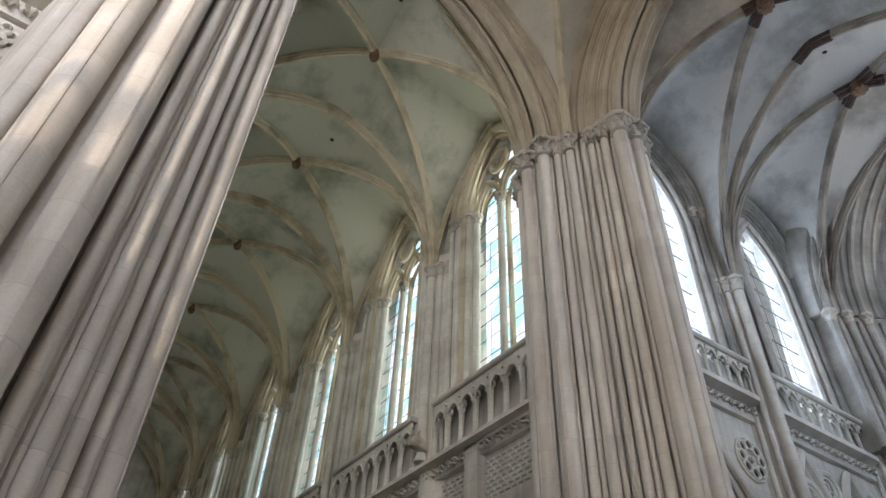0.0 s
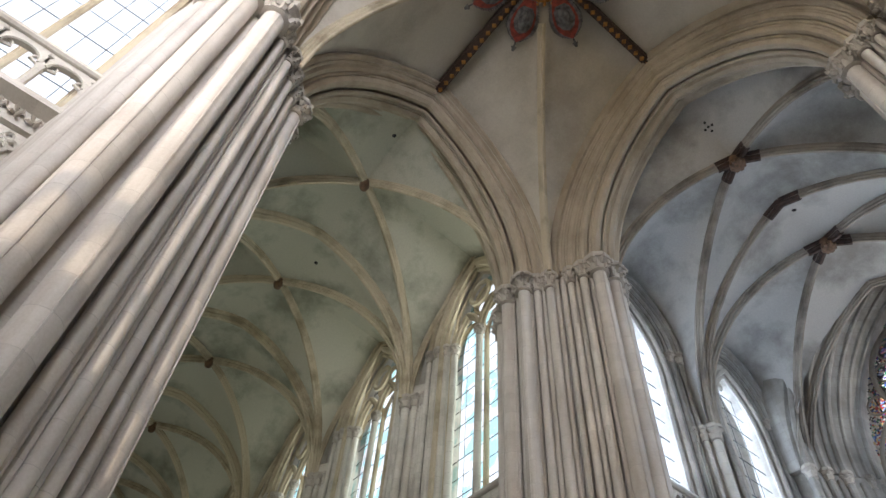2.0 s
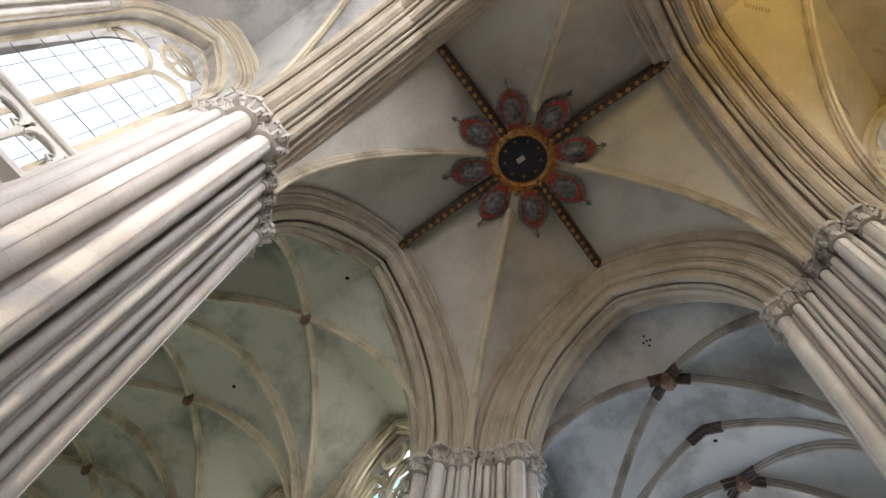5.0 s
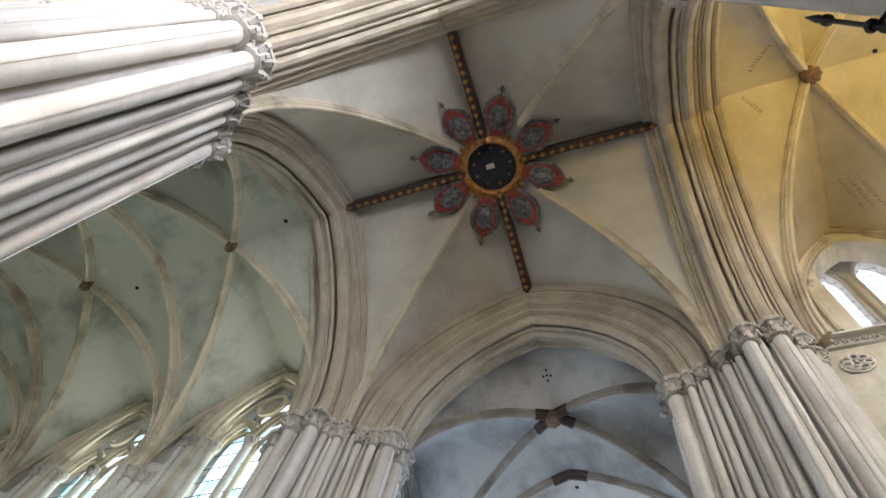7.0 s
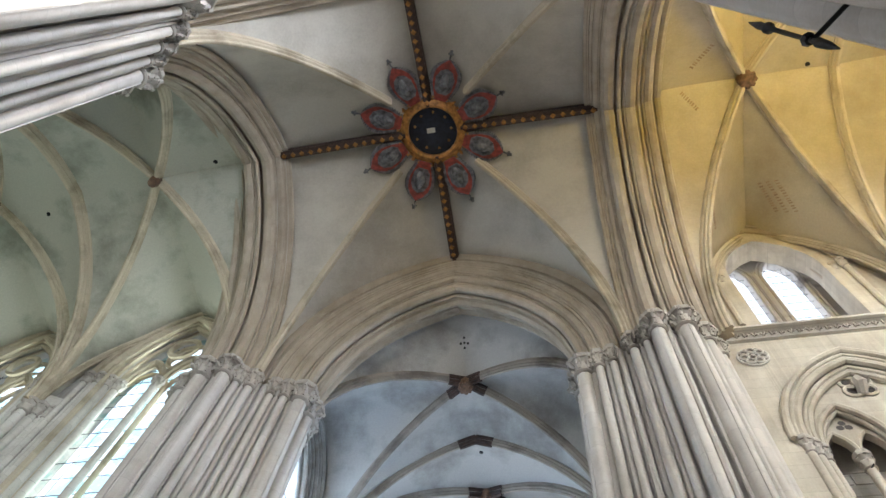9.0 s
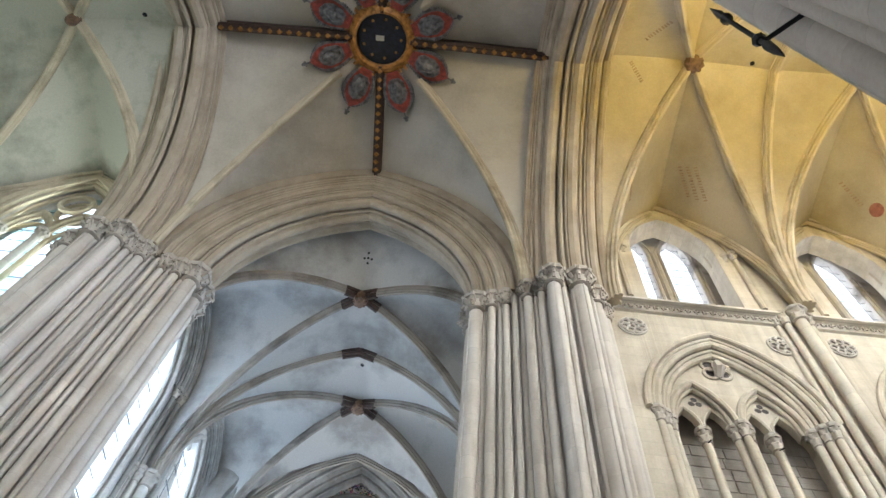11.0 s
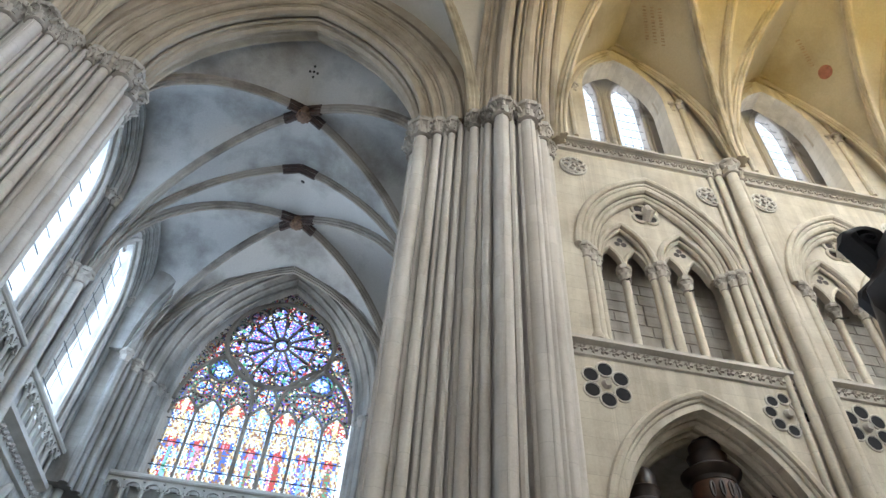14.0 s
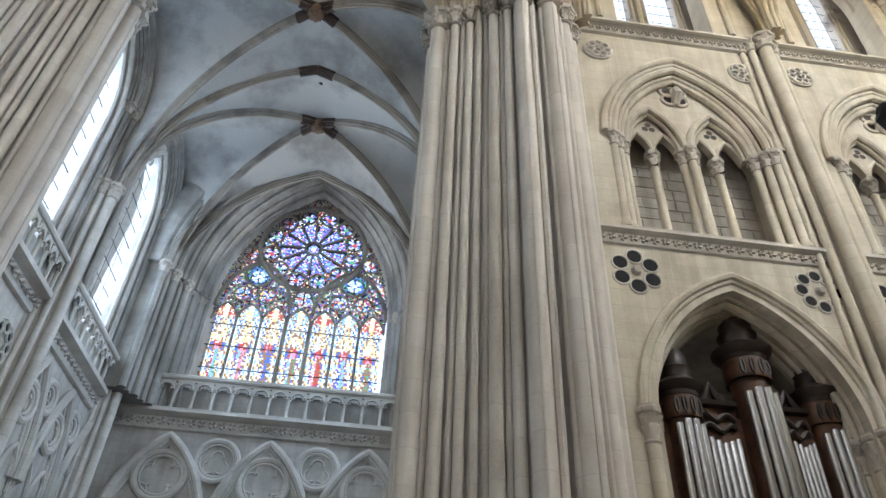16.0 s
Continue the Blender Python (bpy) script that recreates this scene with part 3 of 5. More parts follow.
# ---- walls ----
def tracery_window(name, label, face, mid, half, sill, spring, rise, depth, lights, glassmat, rows=8, cols=3, group="", frame_mat=None, lead=1.0):
    """A pointed window: jamb rolls, mullions, sub-arches, a foiled circle, leaded panes."""
    t = thing(name, label, "window", group, "structure")
    fm = frame_mat or WALL
    c = arc(half, rise)
    P = face.p
    m = M()
    for a, w, r in ((half + 0.10, -0.02, 0.09), (half + 0.0, 0.12, 0.06), (half - 0.06, depth - 0.25, 0.07)):
        rolls_over(m, face, mid, spring, arc(half, rise), [(a, w, r)], 12, 6)
        for sgn in (-1, 1):
            m.tube([P(mid + sgn * a, w, sill), P(mid + sgn * a, w, spring)], r, 6)
    part("window_frame", m, fm, t)
    width = 2 * half / lights
    for i in range(1, lights):
        u = mid - half + i * width
        m = M().tube([P(u, depth - 0.02, sill), P(u, depth - 0.02, spring + 0.05)], 0.085, 8)
        part("mullion", m, fm, t)
    sa = width / 2
    srise = min(sa * 1.3, rise * 0.45)
    for i in range(lights if lights > 1 else 0):
        part("light_arch", rolls_over(M(), face, mid - half + (i + 0.5) * width, spring - 0.1, arc(sa, srise), [(sa - 0.02, depth, 0.075)], 8, 6), fm, t)
    # foiled circle in the head
    cz, cr = spring + rise * 0.60 - 0.05, min(half * 0.42, rise * 0.27)
    if lights == 1:
        cr = 0.12
        cz = spring + rise - 0.3
    m = M().tube([P(mid + cr * math.cos(a), depth, cz + cr * math.sin(a)) for a in [2 * math.pi * i / 20 for i in range(20)]], 0.07, 6, True)
    for k in range(4):
        a0 = math.pi / 4 + k * math.pi / 2
        m.tube([P(mid + cr * (0.5 * math.cos(a0) + 0.42 * math.cos(b)), depth, cz + cr * (0.5 * math.sin(a0) + 0.42 * math.sin(b))) for b in [2 * math.pi * i / 12 for i in range(12)]], 0.035, 5, True)
    part("foiled_circle", m, fm, t)
    # glass with its leads
    arch = arch_pts(half, c, 12)
    k = M()
    pts = [P(mid - half, depth + 0.06, sill), P(mid + half, depth + 0.06, sill)] + [P(mid + u, depth + 0.06, spring + z) for u, z in arch]
    k.v, k.f = [tuple(q) for q in pts], [tuple(range(len(pts)))]
    pane = part("pane", k, glassmat, t, "leaded glass")
    m = M()
    for r in range(1, rows):
        z = sill + (spring + rise - sill) * r / rows
        hw = half if z <= spring else max(0, math.sqrt(max(0, (half + c) ** 2 - (z - spring) ** 2)) - c)
        if hw > 0.05:
            m.tube([P(mid - hw, depth + 0.04, z), P(mid + hw, depth + 0.04, z)], lead * (0.024 if r % 2 else 0.032), 4)
    for i in range(lights):
        for j in range(1, cols):
            u = -half + (i + j / cols) * width
            top = spring + math.sqrt(max(0, (half + c) ** 2 - (abs(u) + c) ** 2))
            m.tube([P(mid + u, depth + 0.04, sill), P(mid + u, depth + 0.04, top)], lead * 0.018, 4)
    part("window_leads", m, LEAD, t)
    return t


def respond(face, u, w, z0, top, offs, label, mat=None, group="wall shafts", base=True):
    """A bundle of wall shafts with capitals, from z0 to top."""
    t = thing("wall_shaft", label, "shaft", group)
    for i, (du, dw, r) in enumerate(offs):
        q = face.p(u + du, w + dw, 0)
        part("shaft", M().turn(q.x, q.y, [(r * 1.4, z0), (r * 1.4, z0 + 0.1), (r, z0 + 0.2), (r, (z0 + top) / 2), (r, top - 0.3)], 12), mat or PALE, t)
        part("capital", capital(q.x, q.y, top, r * 1.05 + 0.01, 0.34, i), CARVED, t, "carved capital")
    return t


def string_course(face, u0, u1, z, w, h, out, name="string_course", label="carved stone string course", carve=0.22):
    """A projecting moulded band with a row of small carved leaves beneath its top."""
    t = thing(name, label, "string course", "string courses", "structure")
    P = face.p
    prof = [(0, 0), (-out * 0.3, 0.02), (-out * 0.35, h * 0.6), (-out * 0.7, h * 0.68), (-out, h * 0.75), (-out, h * 0.95), (-out * 0.8, h), (0, h)]
    part("band", M().grid([[P(u, w + a, z + b) for a, b in prof] for u in (u0, u1)], True, True), PALE, t)
    m = M()
    n = int(abs(u1 - u0) / carve)
    for i in range(n):
        u = u0 + (u1 - u0) * (i + 0.5) / n
        s = carve * 0.36
        for k in range(4):
            a = k * math.pi / 2 + math.pi / 4 + 0.2 * (i % 3)
            m.tube([P(u, w - out * 0.3, z + h * 0.35), P(u + s * math.cos(a), w - out * 0.55, z + h * 0.35 + s * math.sin(a)), P(u + 1.3 * s * math.cos(a + 0.5), w - out * 0.42, z + h * 0.35 + 1.2 * s * math.sin(a + 0.5))], [s * 0.3, s * 0.42, s * 0.15], 4)
    part("carved_leaves", m, CARVED, t)
    return t


def balustrade(face, u0, u1, z0, h, w, pitch, foils=True, label="pierced stone balustrade of trefoil arches"):
    """Posts, small pointed arches, pierced spandrels and a moulded rail."""
    t = thing("balustrade", label, "balustrade", "gallery balustrades")
    P = face.p
    n = max(1, round(abs(u1 - u0) / pitch))
    d = (u1 - u0) / n
    rail = [(-0.13, h - 0.16), (-0.17, h - 0.12), (-0.17, h - 0.05), (-0.12, h), (0.12, h), (0.15, h - 0.06), (0.1, h - 0.16)]
    part("rail", M().grid([[P(u, w + a, z0 + b) for a, b in rail] for u in (u0, u1)], True, True), PALE, t)
    for i in range(n + 1):
        q = P(u0 + i * d, w, 0)
        m = M()
        r = 0.075 if h > 1.2 else 0.05
        m.turn(q.x, q.y, [(r * 1.3, z0), (r * 1.3, z0 + 0.07), (r, z0 + 0.1), (r, z0 + h * 0.5), (r * 1.3, z0 + h * 0.53), (r * 1.2, z0 + h * 0.6)], 8)
        part("baluster", m, PALE, t)
    a = abs(d) / 2
    sp = h * 0.55
    for i in range(n):
        mid = u0 + (i + 0.5) * d
        am = M()
        c = arc(a, min(a * 1.25, h * 0.26))
        hh = rise_of(a, c)
        # solid spandrel plate with the arch cut from it
        arch = arch_pts(a - 0.04, c, 6)
        for dw in (-0.07, 0.07):
            am.grid([[P(mid + u, w + dw, z0 + sp + z) for u, z in arch], [P(mid + u * (a / (a - 0.04)), w + dw, z0 + h - 0.15) for u, z in arch]])
        am.grid([[P(mid + u, w + dw, z0 + sp + z) for u, z in arch] for dw in (-0.07, 0.07)])
        rolls_over(am, face, mid, z0 + sp, c, [(a - 0.06, w - 0.07, 0.03)], 6, 5)
        if foils:
            for sg in (-1, 1):
                am.tube([P(mid + sg * (a - 0.05), w, z0 + sp + 0.02), P(mid + sg * a * 0.42, w, z0 + sp + hh * 0.22), P(mid + sg * a * 0.5, w, z0 + sp + hh * 0.5), P(mid + sg * a * 0.7, w, z0 + sp + hh * 0.6)], 0.035, 5)
            am.turn(*P(mid - a, w - 0.075, 0).xy, [(0.04, z0 + h * 0.76), (0.055, z0 + h * 0.78), (0.04, z0 + h * 0.8)], 6)
        part("arch", am, PALE, t)
    return t


def rosette(face, u, z, r, petals, name="carved_rosette", label="carved stone rosette with lobes painted black for shade, set in the wall", dark=True, w=0.0, ringed=True):
    """A ring with lobes round a middle knob; dark discs stand for shaded hollows."""
    t = thing(name, label, "rosette", "wall rosettes")
    P = face.p
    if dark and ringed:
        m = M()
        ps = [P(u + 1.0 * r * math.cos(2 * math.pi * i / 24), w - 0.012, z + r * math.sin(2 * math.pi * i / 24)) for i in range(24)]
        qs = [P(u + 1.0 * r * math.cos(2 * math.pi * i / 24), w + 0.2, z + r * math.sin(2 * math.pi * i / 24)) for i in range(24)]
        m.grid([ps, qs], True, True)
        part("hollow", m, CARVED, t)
    ring = [P(u + r * math.cos(2 * math.pi * i / 24), w - 0.03, z + r * math.sin(2 * math.pi * i / 24)) for i in range(24)]
    if ringed:
        part("ring", M().tube(ring, 0.03, 6, True), PALE, t)
    rr = r * math.sin(math.pi / petals) / (1 + math.sin(math.pi / petals)) * 1.02
    for k in range(petals):
        a0 = 2 * math.pi * k / petals + math.pi / 2
        cu, cz = u + (r - rr - 0.02) * math.cos(a0), z + (r - rr - 0.02) * math.sin(a0)
        m = M().tube([P(cu + rr * 0.88 * math.cos(b), w - (0.05 if ringed else 0.012), cz + rr * 0.88 * math.sin(b)) for b in [2 * math.pi * i / 14 for i in range(14)]], 0.035 if ringed else 0.022, 6, True)
        lobe = part("lobe", m, PALE, t)
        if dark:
            # flat black disc: shade inside the lobe is painted, nothing is cut
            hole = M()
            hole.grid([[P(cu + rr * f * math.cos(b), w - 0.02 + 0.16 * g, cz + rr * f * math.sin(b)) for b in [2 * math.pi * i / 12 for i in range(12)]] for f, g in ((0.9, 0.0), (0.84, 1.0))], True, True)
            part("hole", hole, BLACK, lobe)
    part("knob", M().tube([P(u, w - 0.1, z - 0.01), P(u, w - 0.02, z)], [r * 0.12, r * 0.2], 10), CARVED, t)
    return t


def lancet_pair(face, mid, glassmat):
    """Two lancets and a small roundel in the outer wall, behind the wall passage, with leaded panes."""
    t = thing("window_choir", "pair of deep lancet windows with clear leaded glass", "window", "choir windows", "structure")
    P = face.p
    lan = [(mid - 0.69, 0.44, 16.75, 21.2, 1.15), (mid + 0.69, 0.44, 16.75, 21.2, 1.15)]
    part("window_frame", wall_mesh(face, mid - 2.4, mid + 2.4, 16.7, 24.9, 0.3, lan + [(mid, 0.17, 22.55, 22.75, 0.22)], 1.08), CARVED, t)
    k = M()
    k.v, k.f = [tuple(P(mid + du, 1.25, z)) for du, z in ((-0.25, 22.45), (0.25, 22.45), (0.25, 23.1), (-0.25, 23.1))], [(0, 1, 2, 3)]
    part("roundel_pane", k, TEAL, t)
    part("mullion", M().tube([P(mid, 1.04, 16.7), P(mid, 1.04, 21.3)], 0.1, 8), CARVED, t)
    for c, a, z0, sp, h in lan:
        for aa, ww, rr in ((a + 0.07, 1.07, 0.055), (a + 0.18, 1.05, 0.04)):
            roll = rolls_over(M(), face, c, sp, arc(a, h), [(aa, ww, rr)], 10, 6)
            for sg in (-1, 1):
                roll.tube([P(c + sg * aa, ww, z0), P(c + sg * aa, ww, sp)], rr, 6)
            part("lancet_roll", roll, CARVED, t)
        k = M()
        pts = [P(c - a, 1.22, z0), P(c + a, 1.22, z0)] + [P(c + u, 1.22, sp + z) for u, z in arch_pts(a, arc(a, h), 8)]
        k.v, k.f = [tuple(q) for q in pts], [tuple(range(len(pts)))]
        pane = part("pane", k, glassmat, t, "clear leaded glass")
        m = M()
        for i in range(1, 13):
            z = z0 + (sp + h - z0) * i / 13
            m.tube([P(c - a, 1.2, z), P(c + a, 1.2, z)], 0.010, 4)
        for du in (-0.24, 0.0, 0.24):
            m.tube([P(c + du, 1.2, z0), P(c + du, 1.2, sp + h * 0.7)], 0.007, 4)
        part("window_leads", m, LEAD, pane)
    return t


N_NAVE = Face(0, 4.75, (-1, 0), (0, 1))       # u runs west
S_NAVE = Face(0, -4.75, (-1, 0), (0, -1))
N_CHOIR = Face(0, 4.8, (1, 0), (0, 1))
S_CHOIR = Face(0, -4.8, (1, 0), (0, -1))
W_NT, E_NT = Face(-5.0, 0, (0, 1), (-1, 0)), Face(5.0, 0, (0, 1), (1, 0))
W_ST, E_ST = Face(-5.0, 0, (0, -1), (-1, 0)), Face(5.0, 0, (0, -1), (1, 0))
N_END, S_END = Face(0, 16.3, (1, 0), (0, 1)), Face(0, -16.3, (1, 0), (0, -1))

# nave walls
RESP3 = [(-0.52, 0.27, 0.07), (-0.28, 0.14, 0.09), (0.0, 0.0, 0.13), (0.28, 0.14, 0.09), (0.52, 0.27, 0.07)]
for side, face in (("north", N_NAVE), ("south", S_NAVE)):
    bays = [(-(NAVE_X[i] + NAVE_X[i + 1]) / 2 + 0.0, i) for i in range(6)]
    holes = [(u, 1.55, 10.9, 17.4, 2.9) for u, i in bays] + [(u, 1.9, 0.4, 4.6, 2.3) for u, i in bays]
    wall = part("wall_nave_" + side, wall_mesh(face, 5.6, 40.0, 0, 10.8, 1.4, [h for h in holes if h[2] < 10]), WALL)
    upper = part("wall_clerestory_nave_" + side, wall_mesh(face, 5.6, 40.0, 10.8, 25.0, 0.85, [h for h in holes if h[2] > 10]), WALL)
    tagged(upper, "pale stone clerestory wall of the nave", "wall", kind="structure")
    tagged(wall, "pale stone nave wall with tall clerestory windows", "wall", kind="structure")
    for u, i in bays:
        tracery_window("window_nave", "tall two-light traceried nave window with pale teal glass", face, u, 1.5, 10.9, 17.4, 2.85, 0.55, 2, TEAL if side == "north" else DIM, 16, 3, "nave windows", RIB, 0.5)
        # free-standing inner shafts that carry a pierced head
        t = thing("inner_tracery", "slender free-standing shafts with small arches before the window", "tracery", "nave inner arcade")
        for du in (-1.2, 0.0, 1.2):
            q = face.p(u + du, 0.22, 0)
            part("shaft", M().turn(q.x, q.y, [(0.16, 10.9), (0.16, 11.05), (0.11, 11.15), (0.11, 17.0)], 10), PALE, t)
            part("capital", capital(q.x, q.y, 17.3, 0.11, 0.3), CARVED, t)
        m = M()
        for du in (-0.6, 0.6):
            rolls_over(m, face, u + du, 17.3, arc(0.6, 1.1), [(0.6, 0.22, 0.1), (0.5, 0.3, 0.05)], 8, 6)
        m.tube([face.p(u + 0.45 * math.cos(2 * math.pi * k / 16), 0.22, 19.05 + 0.45 * math.sin(2 * math.pi * k / 16)) for k in range(16)], 0.09, 6, True)
        part("pierced_head", m, RIB, t)
        # moulded wall arch
        c = arc(2.05, 3.3)
        part("moulding", rolls_over(M(), face, u, 17.4, c, [(2.22, -0.1, 0.05), (2.12, -0.09, 0.09), (1.95, -0.05, 0.05), (1.8, -0.04, 0.09), (1.64, 0.03, 0.05), (1.52, 0.1, 0.07)], 12, 6), RIB, t)
        for sg in (-1, 1):
            for k, (du, dw, r) in enumerate(((2.12, -0.09, 0.09), (1.93, -0.05, 0.05), (1.78, -0.04, 0.08), (1.62, 0.02, 0.05), (1.5, 0.1, 0.08))):
                q = face.p(u + sg * du, dw, 0)
                part("shaft", M().turn(q.x, q.y, [(r * 1.5, 10.9), (r * 1.5, 11.05), (r, 11.15), (r, 17.1)], 8), PALE, t)
                if r > 0.06:
                    part("capital", capital(q.x, q.y, 17.45, r + 0.01, 0.32, k), CARVED, t)
    for x in NAVE_X[1:]:
        respond(face, -x, -0.36, 9.3, 15.85, RESP3, "triple wall shaft with leaf capitals between nave windows")
        mm = M()
        mm.grid([[face.p(-x + du, dw, z) for du, dw in ((-0.6, 0.0), (-0.5, -0.06), (-0.16, -0.24), (0.16, -0.24), (0.5, -0.06), (0.6, 0.0))] for z in (0, 16.4)], True, True)
        tagged(part("wall_pilaster", mm, PALE), "flat stone pilaster behind the nave wall shafts", "pilaster", "nave pilasters", "structure")
    string_course(face, 5.6, 40, 8.75, 0.0, 0.5, 0.42, carve=0.3)
    prev = 6.1
    for x in NAVE_X[1:]:
        balustrade(face, prev + 0.0, -x - 0.5, 9.25, 1.6, -0.28, 0.62, label="pierced stone balustrade of trefoil arches along the nave")
        prev = -x + 0.5
end = part("wall_west", wall_mesh(Face(-39.5, 0, (0, 1), (-1, 0)), -6, 6, 0, 25, 1.0, [(0, 2.5, 9, 14, 4)]), WALL)
tagged(end, "stone end wall of the nave", "wall", kind="structure")

# choir walls
for side, face in (("north", N_CHOIR), ("south", S_CHOIR)):
    holes = []
    for i in range(4):
        u = (CHOIR_X[i] + CHOIR_X[i + 1]) / 2 - 0.15
        holes += [(u, 1.75, 0.4, 6.2, 2.55), (u, 1.72, 9.95, 12.55, 2.55), (u + 0.1, 1.25, 16.75, 19.6, 2.1)]
    wall = part("wall_choir_" + side, wall_mesh(face, 6.0, 27.0, 0, 16.62, 1.5, [h for h in holes if h[2] < 16]), CHOIR)
    upper = part("wall_clerestory_" + side, wall_mesh(face, 6.0, 27.0, 16.62, 25.0, 0.66, [h for h in holes if h[2] > 16]), CHOIR)
    tagged(upper, "pale stone clerestory wall of the choir", "wall", kind="structure")
    tagged(wall, "pale stone choir wall of arcade, triforium and clerestory", "wall", kind="structure")
    for i in range(4):
        u = (CHOIR_X[i] + CHOIR_X[i + 1]) / 2 - 0.15
        # dark panes block stray sun; only the last south pair stays clear
        lancet_pair(face, u + 0.1, DIM if side == "south" and i < 3 else CLEAR)
        t = thing("arcade_arch", "deep pointed arcade arch of many mouldings in the choir", "arch", "choir arcade")
        c = arc(1.75, 2.55)
        for a, w, r in ((2.02, -0.04, 0.08), (1.92, 0.0, 0.05), (1.84, 0.1, 0.08), (1.76, 0.24, 0.05), (1.7, 0.4, 0.09), (1.62, 0.6, 0.05), (1.58, 0.8, 0.09)):
            part("moulding", rolls_over(M(), face, u, 6.2, c, [(a, w, r)], 16, 8), CHOIR, t)
        for sg in (-1, 1):
            for k, (a, w, r) in enumerate(((1.95, -0.02, 0.11), (1.82, 0.2, 0.1), (1.7, 0.5, 0.11), (1.62, 0.85, 0.11))):
                q = face.p(u + sg * a, w, 0)
                part("shaft", M().turn(q.x, q.y, [(r, 0), (r, 5.9)], 12), CHOIR, t)
                part("capital", capital(q.x, q.y, 6.2, r, 0.45, k), CARVED, t)
        part("inner_ring", stepped_arch(M(), face, u, 6.2, c, [(1.9, 0.14), (1.78, 0.3), (1.68, 0.5), (1.6, 0.8), (1.6, 1.3), (1.9, 1.4)], 16), CHOIR, t)
        # triforium: an enclosing arch, two sub-arches, each with two small arches
        t = thing("triforium_arcade", "richly moulded triforium opening of paired pointed arches", "arcade", "choir triforium")
        c = arc(1.72, 2.55)
        for a, w, r in ((1.95, -0.05, 0.08), (1.83, 0.0, 0.05), (1.72, 0.06, 0.09), (1.58, 0.14, 0.05), (1.5, 0.22, 0.08)):
            part("moulding", rolls_over(M(), face, u, 12.55, c, [(a, w, r)], 16, 8), CHOIR, t)
        head = M()
        # plate that fills the head, cut by the sub-arches
        sub = [(u - 0.72, 0.66), (u + 0.72, 0.66)]
        hc = arc(0.66, 1.25)
        n = 28
        lo, hi = [], []
        for k in range(n + 1):
            uu = -1.5 + 3.0 * k / n
            top = math.sqrt(max(0, (1.55 + c) ** 2 - (abs(uu) + c) ** 2))
            d = min(abs(uu - 0.72), abs(uu + 0.72))
            low = math.sqrt(max(0, (0.62 + hc) ** 2 - (d + hc) ** 2)) if d < 0.62 else 0.0
            lo.append((u + uu, 12.55 + min(low, top)))
            hi.append((u + uu, 12.55 + top))
        for w in (0.3, 0.5):
            head.grid([[face.p(a, w, b) for a, b in lo], [face.p(a, w, b) for a, b in hi]])
        head.grid([[face.p(a, 0.3, b) for a, b in lo], [face.p(a, 0.5, b) for a, b in lo]])
        part("head_plate", head, CHOIR, t)
        # quatrefoil in the head
        for k in range(4):
            a0 = k * math.pi / 2 + math.pi / 4
            cu, cz = u + 0.2 * math.cos(a0), 14.42 + 0.2 * math.sin(a0)
            lob = [face.p(cu + 0.17 * math.cos(b), 0.28, cz + 0.17 * math.sin(b)) for b in [2 * math.pi * j / 12 for j in range(12)]]
            part("foil", M().tube(lob, 0.045, 6, True), CHOIR, t)
            # shade in the foil is painted as a dark disc on the plate
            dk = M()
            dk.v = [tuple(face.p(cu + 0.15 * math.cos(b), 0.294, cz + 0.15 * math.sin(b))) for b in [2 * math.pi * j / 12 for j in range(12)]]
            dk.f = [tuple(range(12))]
            part("foil_shade", dk, OAKDARK_AND_SHADE, t)
        part("carved_figure", M().tube([face.p(u, 0.28, 14.15), face.p(u + 0.02, 0.12, 14.35), face.p(u - 0.03, 0.1, 14.5)], [0.1, 0.14, 0.08], 8), CARVED, t)
        for su, sa in sub:
            sc = arc(0.66, 1.25)
            part("sub_arch", rolls_over(M(), face, su, 12.55, sc, [(0.68, 0.26, 0.08), (0.58, 0.34, 0.05)], 12, 8), CHOIR, t)
            mc = arc(0.3, 0.62)
            hp = M()
            lo, hi = [], []
            for k in range(21):
                uu = -0.6 + 1.2 * k / 20
                top = math.sqrt(max(0, (0.6 + sc) ** 2 - (abs(uu) + sc) ** 2))
                d = min(abs(uu - 0.3), abs(uu + 0.3))
                low = math.sqrt(max(0, (0.26 + mc) ** 2 - (d + mc) ** 2)) if d < 0.26 else 0.0
                lo.append((su + uu, 12.55 + min(low, top)))
                hi.append((su + uu, 12.55 + top))
            for w in (0.42, 0.58):
                hp.grid([[face.p(a, w, b) for a, b in lo], [face.p(a, w, b) for a, b in hi]])
            hp.grid([[face.p(a, 0.42, b) for a, b in lo], [face.p(a, 0.58, b) for a, b in lo]])
            part("small_plate", hp, CHOIR, t)
            for du in (-0.3, 0.3):
                part("small_arch", rolls_over(M(), face, su + du, 12.55, mc, [(0.29, 0.42, 0.05)], 8, 6), CHOIR, t)
            for k in range(3):
                a0 = math.pi / 2 + k * 2 * math.pi / 3
                # the trefoil stays uncut: dark discs paint its shade
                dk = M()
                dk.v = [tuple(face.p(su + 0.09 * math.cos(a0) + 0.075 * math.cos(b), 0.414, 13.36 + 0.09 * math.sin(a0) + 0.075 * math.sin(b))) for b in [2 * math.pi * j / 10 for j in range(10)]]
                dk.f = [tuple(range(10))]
                part("trefoil_shade", dk, OAKDARK_AND_SHADE, t)
            q = face.p(su, 0.5, 0)
            part("shaft", M().turn(q.x, q.y, [(0.15, 9.94), (0.15, 10.04), (0.09, 10.14), (0.09, 12.25)], 12), CHOIR, t)
